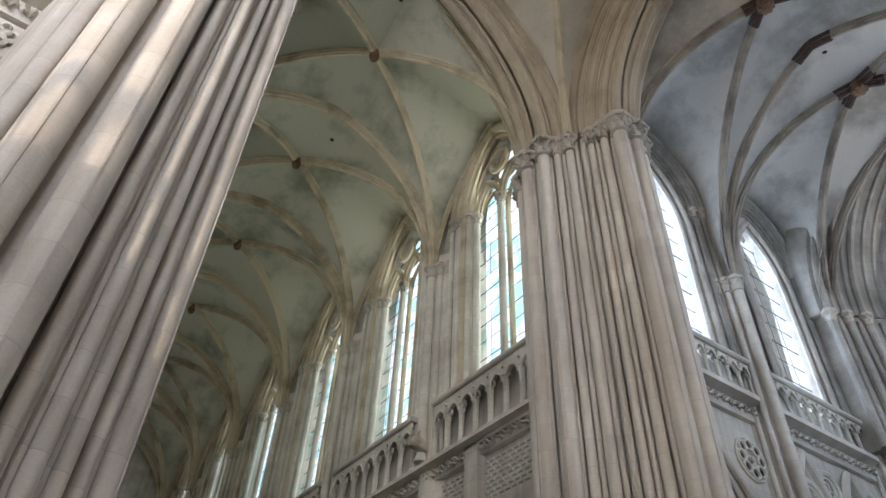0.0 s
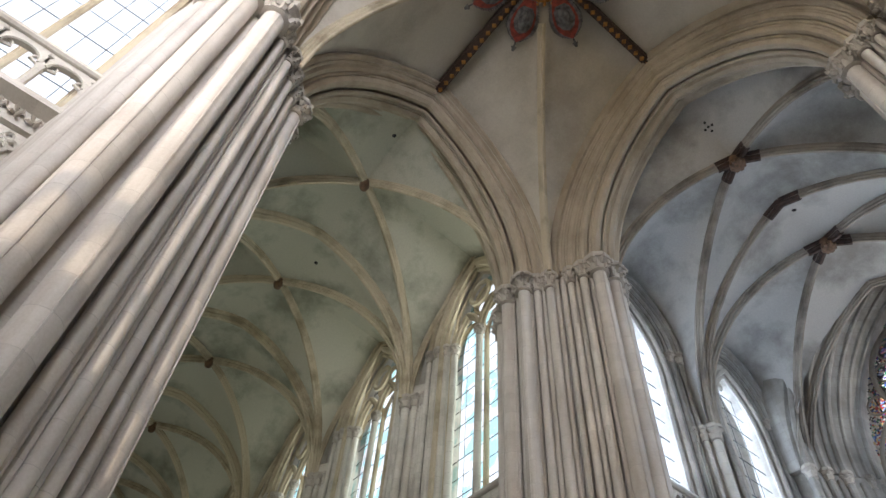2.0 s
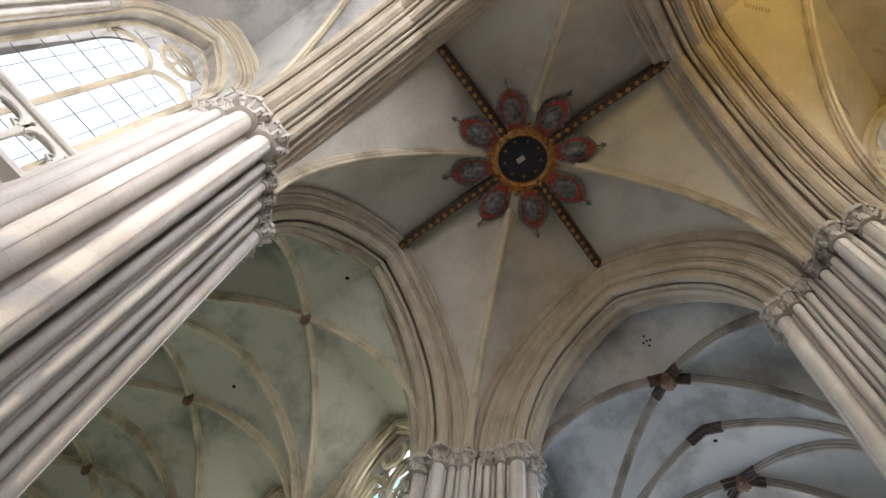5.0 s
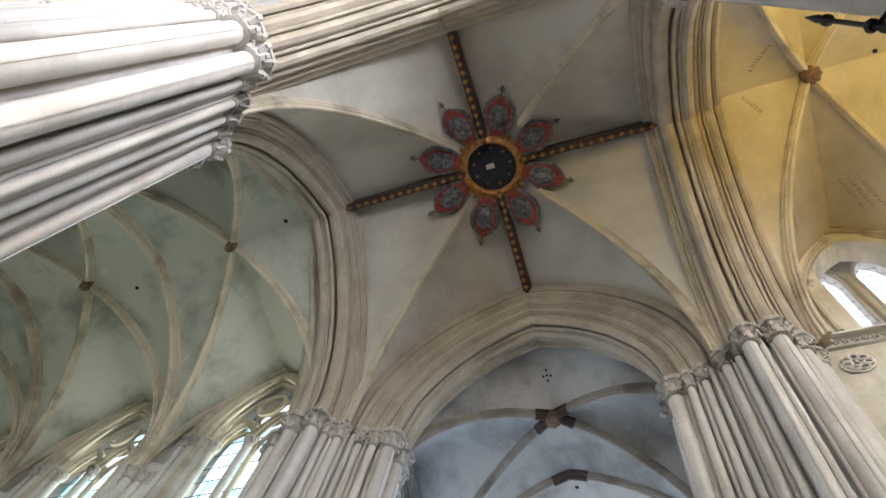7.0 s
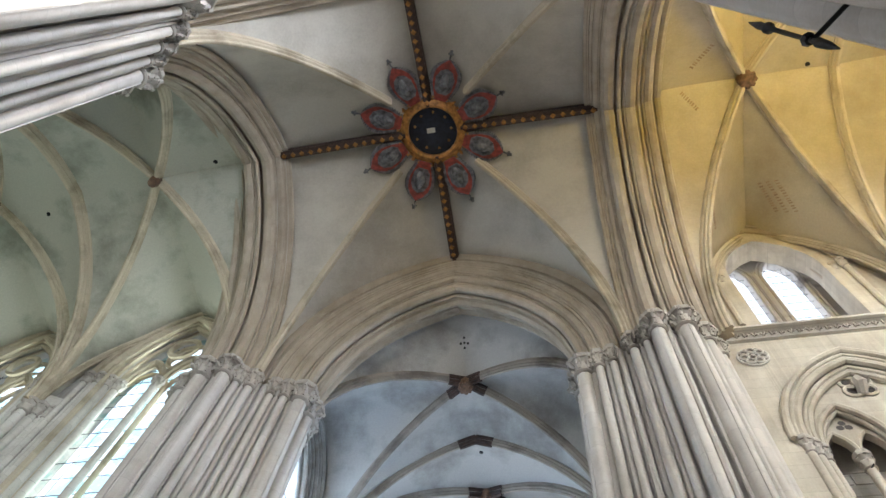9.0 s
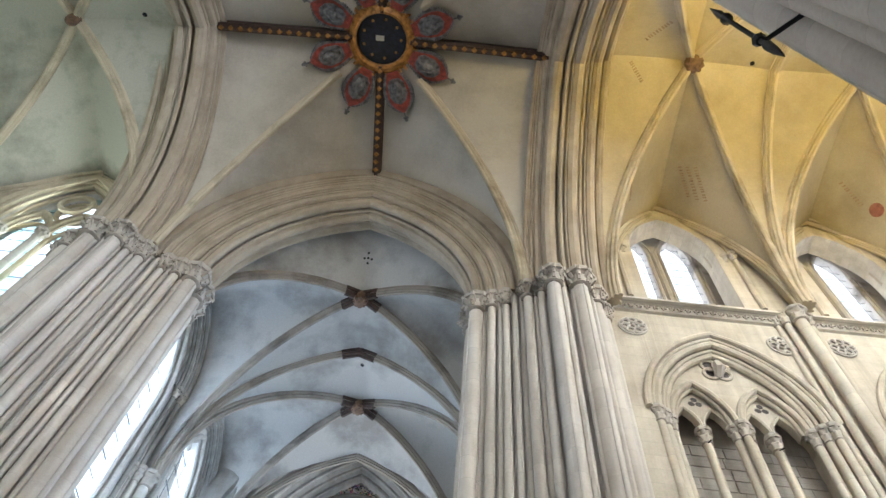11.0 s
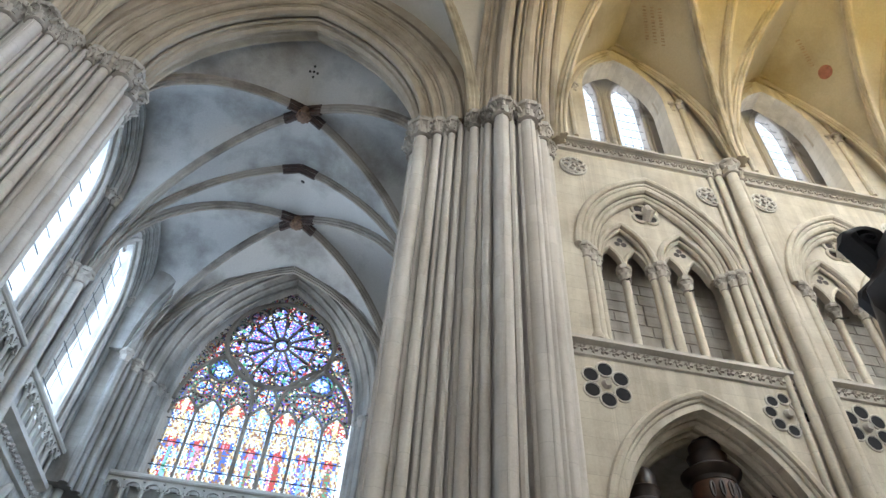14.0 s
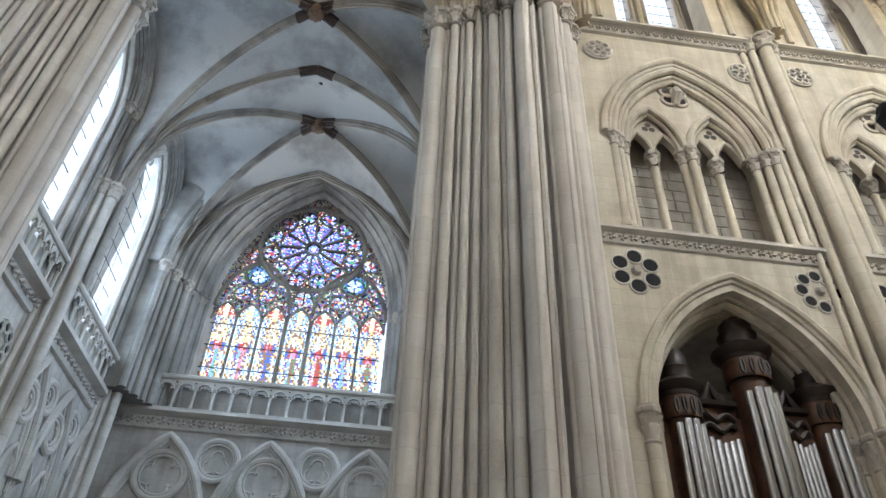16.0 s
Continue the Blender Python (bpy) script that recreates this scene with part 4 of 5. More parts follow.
            part("capital", capital(q.x, q.y, 12.52, 0.1, 0.3, 3), CARVED, t)
            part("tie_rod", M().tube([face.p(su, 0.45, 12.2), face.p(su - 0.12, 0.1, 11.9)], 0.015, 5), IRON, t)
        for du, dw in ((-0.13, 0.34), (0.13, 0.34), (0.0, 0.2), (-1.46, 0.26), (-1.62, 0.12), (-1.78, 0.02), (1.46, 0.26), (1.62, 0.12), (1.78, 0.02)):
            q = face.p(u + du, dw, 0)
            part("shaft", M().turn(q.x, q.y, [(0.13, 9.94), (0.13, 10.04), (0.085, 10.14), (0.085, 12.25)], 12), CHOIR, t)
            part("capital", capital(q.x, q.y, 12.52, 0.09, 0.3, 1), CARVED, t)
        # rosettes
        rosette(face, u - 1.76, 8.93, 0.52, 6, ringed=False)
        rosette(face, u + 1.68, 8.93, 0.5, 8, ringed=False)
        rosette(face, u - 1.8, 15.42, 0.33, 7, "carved_medallion", "round carved leaf medallion on the choir wall", False)
        rosette(face, u + 1.72, 15.25, 0.33, 7, "carved_medallion", "round carved leaf medallion on the choir wall", False)
        # clerestory wall arch
        t = thing("window_arch", "moulded pointed arch round the choir window with side shafts", "arch", "choir window arches")
        part("moulding", rolls_over(M(), face, u + 0.1, 19.6, arc(1.6, 2.7), [(1.95, -0.1, 0.08), (1.84, -0.05, 0.05), (1.72, -0.02, 0.09), (1.6, 0.06, 0.05), (1.48, 0.14, 0.09), (1.38, 0.28, 0.05), (1.3, 0.4, 0.07)], 12, 6), ARCH, t)
        for sg in (-1, 1):
            for k, (du, dw) in enumerate(((1.72, -0.05), (1.5, 0.08))):
                q = face.p(u + 0.1 + sg * du, dw, 0)
                part("shaft", M().turn(q.x, q.y, [(0.08, 16.75), (0.08, 19.3)], 8), CHOIR, t)
                part("capital", capital(q.x, q.y, 19.6, 0.09, 0.3, k), CARVED, t)
    back = part("wall_triforium_" + side, wall_mesh(Face(0, face.o.y, (1, 0), tuple(face.w.xy)), 6.0, 27.0, 9.9, 16.4, 0.3, [], 1.0), WALL)
    tagged(back, "rough coursed stone wall at the back of the triforium", "wall", kind="structure")
    for x in CHOIR_X[1:]:
        respond(face, x - 0.25, -0.2, 0, 16.4, [(-0.5, 0.16, 0.07), (-0.3, 0.08, 0.09), (0.0, -0.04, 0.15), (0.3, 0.08, 0.09)], "clustered wall shaft between choir bays", CHOIR)
    for i in range(4):
        string_course(face, CHOIR_X[i] + (0.1 if i else -0.1), CHOIR_X[i + 1] - 0.6, 16.08, 0.0, 0.36, 0.26, carve=0.2)
        string_course(face, CHOIR_X[i] + (0.1 if i else -0.1), CHOIR_X[i + 1] - 0.6, 9.5, 0.0, 0.4, 0.15, carve=0.2)
east = part("wall_east", wall_mesh(Face(27.0, 0, (0, 1), (1, 0)), -6, 6, 0, 25, 1.0, [(0, 2.0, 12, 17, 3)]), WALL)
tagged(east, "stone end wall of the choir", "wall", kind="structure")

# transept side walls
for side, face, sunny in (("northwest", W_NT, 0), ("northeast", E_NT, 0), ("southwest", W_ST, 1), ("southeast", E_ST, 1)):
    win = [(8.15, 1.33, 11.1, 18.4, 2.9), (11.75, 1.25, 11.1, 18.4, 2.9)] if sunny else [(8.0, 1.08, 10.9, 15.5, 2.3), (12.75, 1.15, 10.9, 15.6, 2.3)]
    holes = win + [(7.2, 1.5, 0.3, 6.3, 2.3)]
    wall = part("wall_transept_" + side, wall_mesh(face, 5.8, 16.4, 0, 25.6, 1.3, holes), WALL)
    tagged(wall, "grey stone transept wall with tall windows", "wall", kind="structure")
    for u, a, z0, sp, h in win:
        tracery_window("window_transept", "tall transept window with clear leaded glass", face, u, a - 0.03, z0, sp, h - 0.04, 0.8 if sunny else 0.35, 2 if sunny else 1, DIM if side == "southeast" and u < 9 else CLEAR, 11, 3 if sunny else 4, "transept windows", RIB if sunny else WALL, 0.45 if sunny else 0.6)
    t = thing("wall_arch", "moulded arches and side shafts round the transept windows", "arch", "transept wall arches")
    for u, a, z0, sp, h in win:
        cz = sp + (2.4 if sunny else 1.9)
        # arches away from the sun take the stone with shade in its colour
        mat = RIB if sunny else WALL_SHADED
        body = [(a + 0.72, -0.3), (a + 0.5, -0.26), (a + 0.3, -0.12), (a + 0.1, 0.0), (a + 0.1, 0.08), (a + 0.72, 0.08)]
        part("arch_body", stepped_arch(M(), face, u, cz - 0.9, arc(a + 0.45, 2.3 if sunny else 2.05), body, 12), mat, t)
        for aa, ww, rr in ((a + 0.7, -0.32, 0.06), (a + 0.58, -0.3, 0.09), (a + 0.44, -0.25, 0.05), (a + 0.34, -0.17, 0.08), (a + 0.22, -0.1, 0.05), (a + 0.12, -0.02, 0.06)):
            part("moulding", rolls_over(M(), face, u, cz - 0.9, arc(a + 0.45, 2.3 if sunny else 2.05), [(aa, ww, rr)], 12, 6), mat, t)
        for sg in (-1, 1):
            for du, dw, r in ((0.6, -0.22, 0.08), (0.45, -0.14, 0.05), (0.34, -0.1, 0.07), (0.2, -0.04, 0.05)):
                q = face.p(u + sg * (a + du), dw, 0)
                part("shaft", M().turn(q.x, q.y, [(r * 1.4, z0), (r * 1.4, z0 + 0.1), (r, z0 + 0.2), (r, cz - 1.2)], 8), WALL_SHADED if not sunny else WALL, t)
                if r > 0.06:
                    part("capital", capital(q.x, q.y, cz - 0.9, r + 0.02, 0.3), CARVED, t)
    zt = 13.7 + (4.0 if sunny else 0)
    for y in RESP_Y:
        respond(face, y, -0.5, 0, zt, [(-0.2, 0.2, 0.07), (0.0, 0.0, 0.13), (0.2, 0.2, 0.07), (-0.32, 0.38, 0.06), (0.32, 0.38, 0.06)], "slender clustered transept wall shaft")
        mm = M().grid([[face.p(y + du, dw, z) for du, dw in ((-0.42, 0.0), (-0.3, -0.1), (-0.06, -0.4), (0.06, -0.4), (0.3, -0.1), (0.42, 0.0))] for z in (0, zt - 0.05)], True, True)
        tagged(part("wall_pilaster", mm, WALL), "stone pilaster behind the transept wall shafts", "pilaster", "transept pilasters", "structure")
    zg = 11.0 if sunny else 10.15
    for a, b in ((5.9, 9.55), (10.15, 14.55), (15.15, 15.6)):
        string_course(face, a, b, zg - 0.65, 0.0, 0.65, 0.35, carve=0.26)
        balustrade(face, a, b, zg, 1.3 if sunny else 1.0, -0.22, 0.78 if sunny else 0.42, label="pierced stone balustrade of small arches in the transept")
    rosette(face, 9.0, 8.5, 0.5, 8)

# north and south end walls
def end_wall(face, head, label):
    wall = part("wall_transept_end", wall_mesh(face, -6.2, 6.2, 0, 25.6, 1.2, [(0, 3.1, 11.3, *head)]), WALL)
    tagged(wall, label, "wall", kind="structure")
    return wall


end_wall(N_END, (14.7, 5.6), "grey stone end wall of the transept round the rose window")
end_wall(S_END, (17.0, 5.2), "stone end wall of the transept")
tracery_window("window_south", "great traceried window in the sunny transept end", S_END, 0, 3.05, 11.3, 17.0, 5.1, 0.6, 4, DIM, 14, 3, "", WALL)
t = thing("end_arch", "deep moulded pointed arch round the rose window", "arch")
# the end arch's shade is carried by its darker stone colour
for k, (a, w, r) in enumerate(((4.3, -1.9, 0.13), (4.2, -1.65, 0.07), (4.05, -1.4, 0.12), (3.9, -1.1, 0.07), (3.75, -0.85, 0.12), (3.55, -0.5, 0.07), (3.4, -0.2, 0.1), (3.2, 0.0, 0.07))):
    part("moulding", rolls_over(M(), N_END, 0, 14.6, arc(3.1, 5.6), [(a, w, r)], 18, 8), WALL_SHADED, t)
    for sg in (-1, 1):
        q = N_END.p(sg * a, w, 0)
        part("shaft", M().turn(q.x, q.y, [(r, 10.2), (r, 14.4)], 10), WALL_SHADED, t)
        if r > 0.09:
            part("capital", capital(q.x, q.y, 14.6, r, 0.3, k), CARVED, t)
part("ring", stepped_arch(M(), N_END, 0, 14.6, arc(3.1, 5.6), [(4.45, -2.1), (4.3, -1.9), (3.75, -0.8), (3.2, -0.02), (5.2, -0.02), (5.2, -2.1)], 18), WALL_SHADED, t)
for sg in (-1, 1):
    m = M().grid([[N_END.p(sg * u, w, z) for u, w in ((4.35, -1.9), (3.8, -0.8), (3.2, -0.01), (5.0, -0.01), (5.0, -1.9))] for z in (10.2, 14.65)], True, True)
    part("jamb", m, WALL_SHADED, t)
for face in (N_END, S_END):
    string_course(face, -5.0, 5.0, 9.65, -0.35 if face is N_END else 0, 0.62, 0.4, carve=0.3)
balustrade(N_END, -4.9, 4.9, 10.27, 1.08, -0.6, 0.58, label="stone gallery balustrade below the rose window")

# unseen slabs, added to stop sun and sky leaking in above the vaults
for name, box in (("roof_light_block_long", (-41, 28.5, -6.5, 6.5, 25.0, 25.5)), ("roof_light_block_transept", (-6.5, 6.5, -17.8, 17.8, 25.6, 26.1))):
    tagged(part(name, M().box(*box), OAKDARK_AND_SHADE), "unseen dark slab added above the vaults to keep sun out", "roof", kind="structure")
# the bright hazy sky beyond the north and west windows
haze, hn, hl, hb = nodes_of("hazy_sky")
hn.remove(hb)
em = hn.new("ShaderNodeEmission")
em.inputs[0].default_value, em.inputs[1].default_value = (0.93, 0.97, 1.0, 1), 1.9
hl.new(em.outputs[0], hn["Material Output"].inputs[0])
for name, box in (("backdrop_north", (-61, 320, 70, 71, -0.3, 200)), ("backdrop_west", (-61, -60, -150, 71, -0.3, 260))):
    tagged(part(name, M().box(*box), haze), "bright white hazy sky beyond the windows", "sky", kind="structure")

floor = part("floor", M().box(-41, 28.5, -17.8, 17.8, -0.3, 0), FLOOR)
tagged(floor, "worn grey stone church floor", "floor", kind="structure")
ground = part("ground", M().box(-900, 900, -900, 900, -1.0, -0.35), FLOOR)
tagged(ground, "pale paved ground outside the church", "ground", kind="structure")

# ---- added aisle boxes that keep outside light from leaking through the arcades ----
for s_ in (1, -1):
    for name, box in (("wall_aisle", (-40, -6.4, 10.0, 10.6, 0, 9.0)), ("ceiling_aisle", (-40, -6.4, 6.2, 10.0, 8.2, 8.6)), ("wall_aisle", (6.4, 27.5, 10.0, 10.6, 0, 9.9)), ("ceiling_aisle", (6.4, 27.5, 6.35, 10.0, 9.5, 9.8)), ("wall_aisle", (27.0, 27.5, 6.3, 10.0, 0, 9.9)), ("ceiling_triforium", (6.2, 27.0, 6.3, 7.1, 16.4, 16.7))):
        x0, x1, y0, y1, z0, z1 = box
        ob = part(name, M().box(x0, x1, min(s_ * y0, s_ * y1), max(s_ * y0, s_ * y1), z0, z1), WALL)
        tagged(ob, "plain stone enclosure of the side aisle, added to keep outside light out", "wall", kind="structure")

# courses of the triforium back wall that show between the shafts
back = bpy.data.objects["wall_triforium_north"]
rnd = random.Random(4)
shared = {}
for k in range(8):
    hh, ln = 0.30, 0.45 + 0.09 * k
    m = M().grid([[(-ln / 2 + 0.01, 0, -hh / 2 + 0.01), (ln / 2 - 0.01, 0, -hh / 2 + 0.01), (ln / 2 - 0.01, 0, hh / 2 - 0.01), (-ln / 2 + 0.01, 0, hh / 2 - 0.01)], [(-ln / 2 + 0.02, -0.02, -hh / 2 + 0.02), (ln / 2 - 0.02, -0.02, -hh / 2 + 0.02), (ln / 2 - 0.02, -0.02, hh / 2 - 0.02), (-ln / 2 + 0.02, -0.02, hh / 2 - 0.02)]], True, True)
    me = m.mesh("block")
    me.materials.append(WALL)
    shared[k] = (ln, me)
for row in range(10):
    x = 6.9 + rnd.random() * 0.3
    while x < 16.4:
        ln, me = shared[rnd.randrange(8)]
        if 6.9 < x + ln / 2 < 16.4:
            b = new("block", me)
            b.parent = back
            b.location = (x + ln / 2, 5.8, 10.1 + row * 0.3)
        x += ln

# ---- crossing crown: ring, dark disc, eight painted leaves ----
crown = thing("vault_rosette", "painted and gilded ring with eight red shield-shaped leaves", "ceiling ornament")
crown.scale = (1.13, 1.13, 1.0)
CZ = 21.86
part("disc", M().turn(0, 0, [(0.01, CZ + 0.12), (0.68, CZ + 0.12), (0.7, CZ + 0.3)], 32), plain("night_blue_board", (0.012, 0.016, 0.03), 0.7, 0, 0.3), crown, "dark blue boarded disc")
ring = M().turn(0, 0, [(0.66, CZ + 0.14), (0.66, CZ - 0.06), (0.72, CZ - 0.1), (0.78, CZ - 0.06), (0.84, CZ), (0.9, CZ + 0.02), (0.9, CZ + 0.3)], 40)
part("ring", ring, GILT, crown, "gilded moulded ring")
for i in range(32):
    a = 2 * math.pi * i / 32
    part("crocket", M().tube([(0.86 * math.cos(a), 0.86 * math.sin(a), CZ + 0.04), (0.95 * math.cos(a), 0.95 * math.sin(a), CZ - 0.03), (1.0 * math.cos(a + 0.03), 1.0 * math.sin(a + 0.03), CZ + 0.03)], [0.045, 0.05, 0.02], 6), GILT, crown)
for i in range(9):
    a = 2 * math.pi * i / 9
    part("stud", M().turn(0.5 * math.cos(a), 0.5 * math.sin(a), [(0.01, CZ + 0.09), (0.035, CZ + 0.1), (0.04, CZ + 0.13)], 8), GILT, crown)
part("hatch", M().box(-0.16, 0.06, -0.08, 0.05, CZ + 0.08, CZ + 0.13), PALE, crown, "small pale hatch")


def leaf_outline(scale, teeth):
    """Half-shield outline from the root outwards, with a finely toothed edge: (along, across)."""
    base = [(0.0, 0.17), (0.2, 0.26), (0.42, 0.345), (0.6, 0.365), (0.78, 0.33), (0.94, 0.21), (1.06, 0.05)]
    out = []
    for (a0, b0), (a1, b1) in zip(base, base[1:]):
        for k in range(3):
            f = k / 3
            a, b = a0 + (a1 - a0) * f, b0 + (b1 - b0) * f
            out.append((a, b * scale))
            if teeth:
                out.append((a + (a1 - a0) * 0.12 + 0.012, (b + (b1 - b0) * 0.12) * scale + 0.062))
                out.append((a + (a1 - a0) * 0.22 + 0.012, (b + (b1 - b0) * 0.22) * scale + 0.055))
    out.append((1.1, 0.0))
    return out


for i in range(8):
    th = math.pi / 8 + i * math.pi / 4 + 0.02
    turn = Matrix.Rotation(th, 4, "Z")

    def at(a, b, dz):
        return turn @ Vector((0.86 + a, b, CZ + 0.02 - 0.10 * a - 0.06 * a * a + dz))

    def plate(outline, z0, z1):
        full = outline + [(a, -b) for a, b in reversed(outline[:-1])]
        return M().grid([[at(a, b, z) for a, b in full] for z in (z0, z1)], True, True)

    leaf = part("leaf", plate(leaf_outline(1.0, True), -0.06, 0.02), GREYPAINT, crown, "toothed dark leaf")
    part("red_field", plate(leaf_outline(0.86, False), -0.085, -0.05), REDPAINT, leaf)
    sh = [(0.18, 0.12), (0.3, 0.22), (0.6, 0.25), (0.78, 0.16), (0.86, 0.0)]
    part("shield", plate(sh, -0.13, -0.08), GREYPAINT, leaf)
    part("boss", M().tube([at(0.28, 0.0, -0.1), at(0.45, 0.0, -0.17), at(0.62, 0.01, -0.16), at(0.72, 0.0, -0.12)], [0.1, 0.16, 0.11, 0.07], 8), GREYPAINT, leaf)
    part("finial", M().tube([at(1.08, 0, -0.02), at(1.2, 0, -0.03), at(1.24, 0, -0.03), at(1.34, 0, -0.03)], [0.02, 0.025, 0.06, 0.03], 6), GREYPAINT, leaf)
    part("finial_arm", M().tube([at(1.24, -0.07, -0.03), at(1.24, 0.07, -0.03)], 0.025, 6), GREYPAINT, leaf)

# ---- rose window ----
STAIN = {"blue": (0.12, 0.20, 0.56), "sky": (0.34, 0.54, 0.86), "red": (0.55, 0.10, 0.09), "gold": (0.82, 0.64, 0.34), "white": (0.86, 0.85, 0.82), "green": (0.14, 0.40, 0.24),
         "purple": (0.28, 0.17, 0.52), "pink": (0.82, 0.36, 0.46), "brown": (0.34, 0.20, 0.13), "pale": (0.68, 0.76, 0.88)}
STAIN_NAMES = list(STAIN)
STAIN_MATS = [glass("stained_" + n, STAIN[n]) for n in STAIN_NAMES] + [LEAD, WALL]


def mosaic(name, cells, size, parent, label, w=0.35):
    """Small panes of coloured glass; a cell is (u, z, colour name or lead)."""
    m = M()
    idx = []
    P = N_END.p
    h = size / 2
    for u, z, col in cells:
        k = len(m.v)
        m.v += [tuple(P(u - h, w, z - h)), tuple(P(u + h, w, z - h)), tuple(P(u + h, w, z + h)), tuple(P(u - h, w, z + h))]
        m.f.append((k, k + 1, k + 2, k + 3))
        idx.append(STAIN_NAMES.index(col) if col in STAIN else len(STAIN_NAMES) + (col == "stone"))
    me = bpy.data.meshes.new(name)
    me.from_pydata(m.v, [], m.f)
    for mt in STAIN_MATS:
        me.materials.append(mt)
    me.polygons.foreach_set("material_index", idx)
    ob = new(name, me)
    ob.parent = parent
    tagged(ob, label, kind="stuff")
    return ob


rose = thing("rose_window", "stained glass window with a wheel rose above seven lancets", "window", kind="structure")
rnd = random.Random(11)
ROBES = ["red", "sky", "brown", "sky", "pink", "blue", "brown"]
SIZE = 0.058
for k in range(7):
    mid = -3.0 + (k + 0.5) * 6.0 / 7
    cells = []
    n, rows = 13, 58
    for r in range(rows):
        z = 11.35 + (r + 0.5) * SIZE
        for c in range(n):
            du = (c - (n - 1) / 2) * SIZE
            v = r / rows
            head = 14.05
            if z > head and abs(du) > 0.40 * math.sqrt(max(0, 1 - ((z - head) / 0.72) ** 1.3)):
                continue
            j = rnd.random()
            v += 0.05 * (rnd.random() - 0.5) + 0.02 * math.sin(2.4 * k)
            a, tick = abs(du) / 0.377, (r // 2 + c) % 3
            if v < 0.11:
                col = ("white" if j < 0.75 else "pale") if a < 0.62 - 2 * abs(v - 0.06) else ("gold", "sky", "brown")[tick]
            elif v < 0.46:
                robe = 0.30 + 0.14 * math.sin(v * 14 + k)
                if a < robe:
                    col = ("white" if j < 0.3 else ROBES[k]) if du < 0 else (ROBES[(k + 3) % 7] if j < 0.7 else "green" if k % 3 == 0 else "brown")
                elif a < robe + 0.2:
                    col = ("purple" if k % 2 else "blue") if j < 0.35 else "brown" if j < 0.6 else "white" if j < 0.8 else "gold"
                else:
                    col = (("white", "sky", "pale") if (r // 4) % 2 else ("gold", "white", "brown"))[tick]
            elif v < 0.55:
                col = ("pink" if v < 0.51 else "red") if a < 0.2 else "red" if a < 0.34 and j < 0.7 else "blue" if a < 0.62 and j < 0.7 else "brown" if a < 0.62 else ("white", "gold", "sky")[tick]
            elif v < 0.84:
                g = 0.85 * (0.86 - v) / 0.31 + 0.10
                col = ("white" if j < 0.3 else "gold" if j < 0.62 else "brown" if j < 0.8 else "pale") if a < g - 0.22 else "gold" if a < g and j < 0.6 else "brown" if a < g else (("blue", "white", "pale") if (r // 3) % 2 else ("sky", "white", "brown"))[tick]
            else:
                col = ("white" if j < 0.5 else "gold") if a < 0.22 else ("sky" if k % 2 else "red") if j < 0.55 else "gold" if j < 0.72 else "brown" if j < 0.88 else "white"
            cells.append((mid + du, z, col))
    mosaic("stained_lancet", cells, SIZE, rose, "stained glass lancet in blue, red, gold and white")
RC = (0.0, 17.55)
cells = []
arch_c = arc(3.05, 5.55)
S2 = 0.055
kz = int((20.3 - 14.0) / S2)
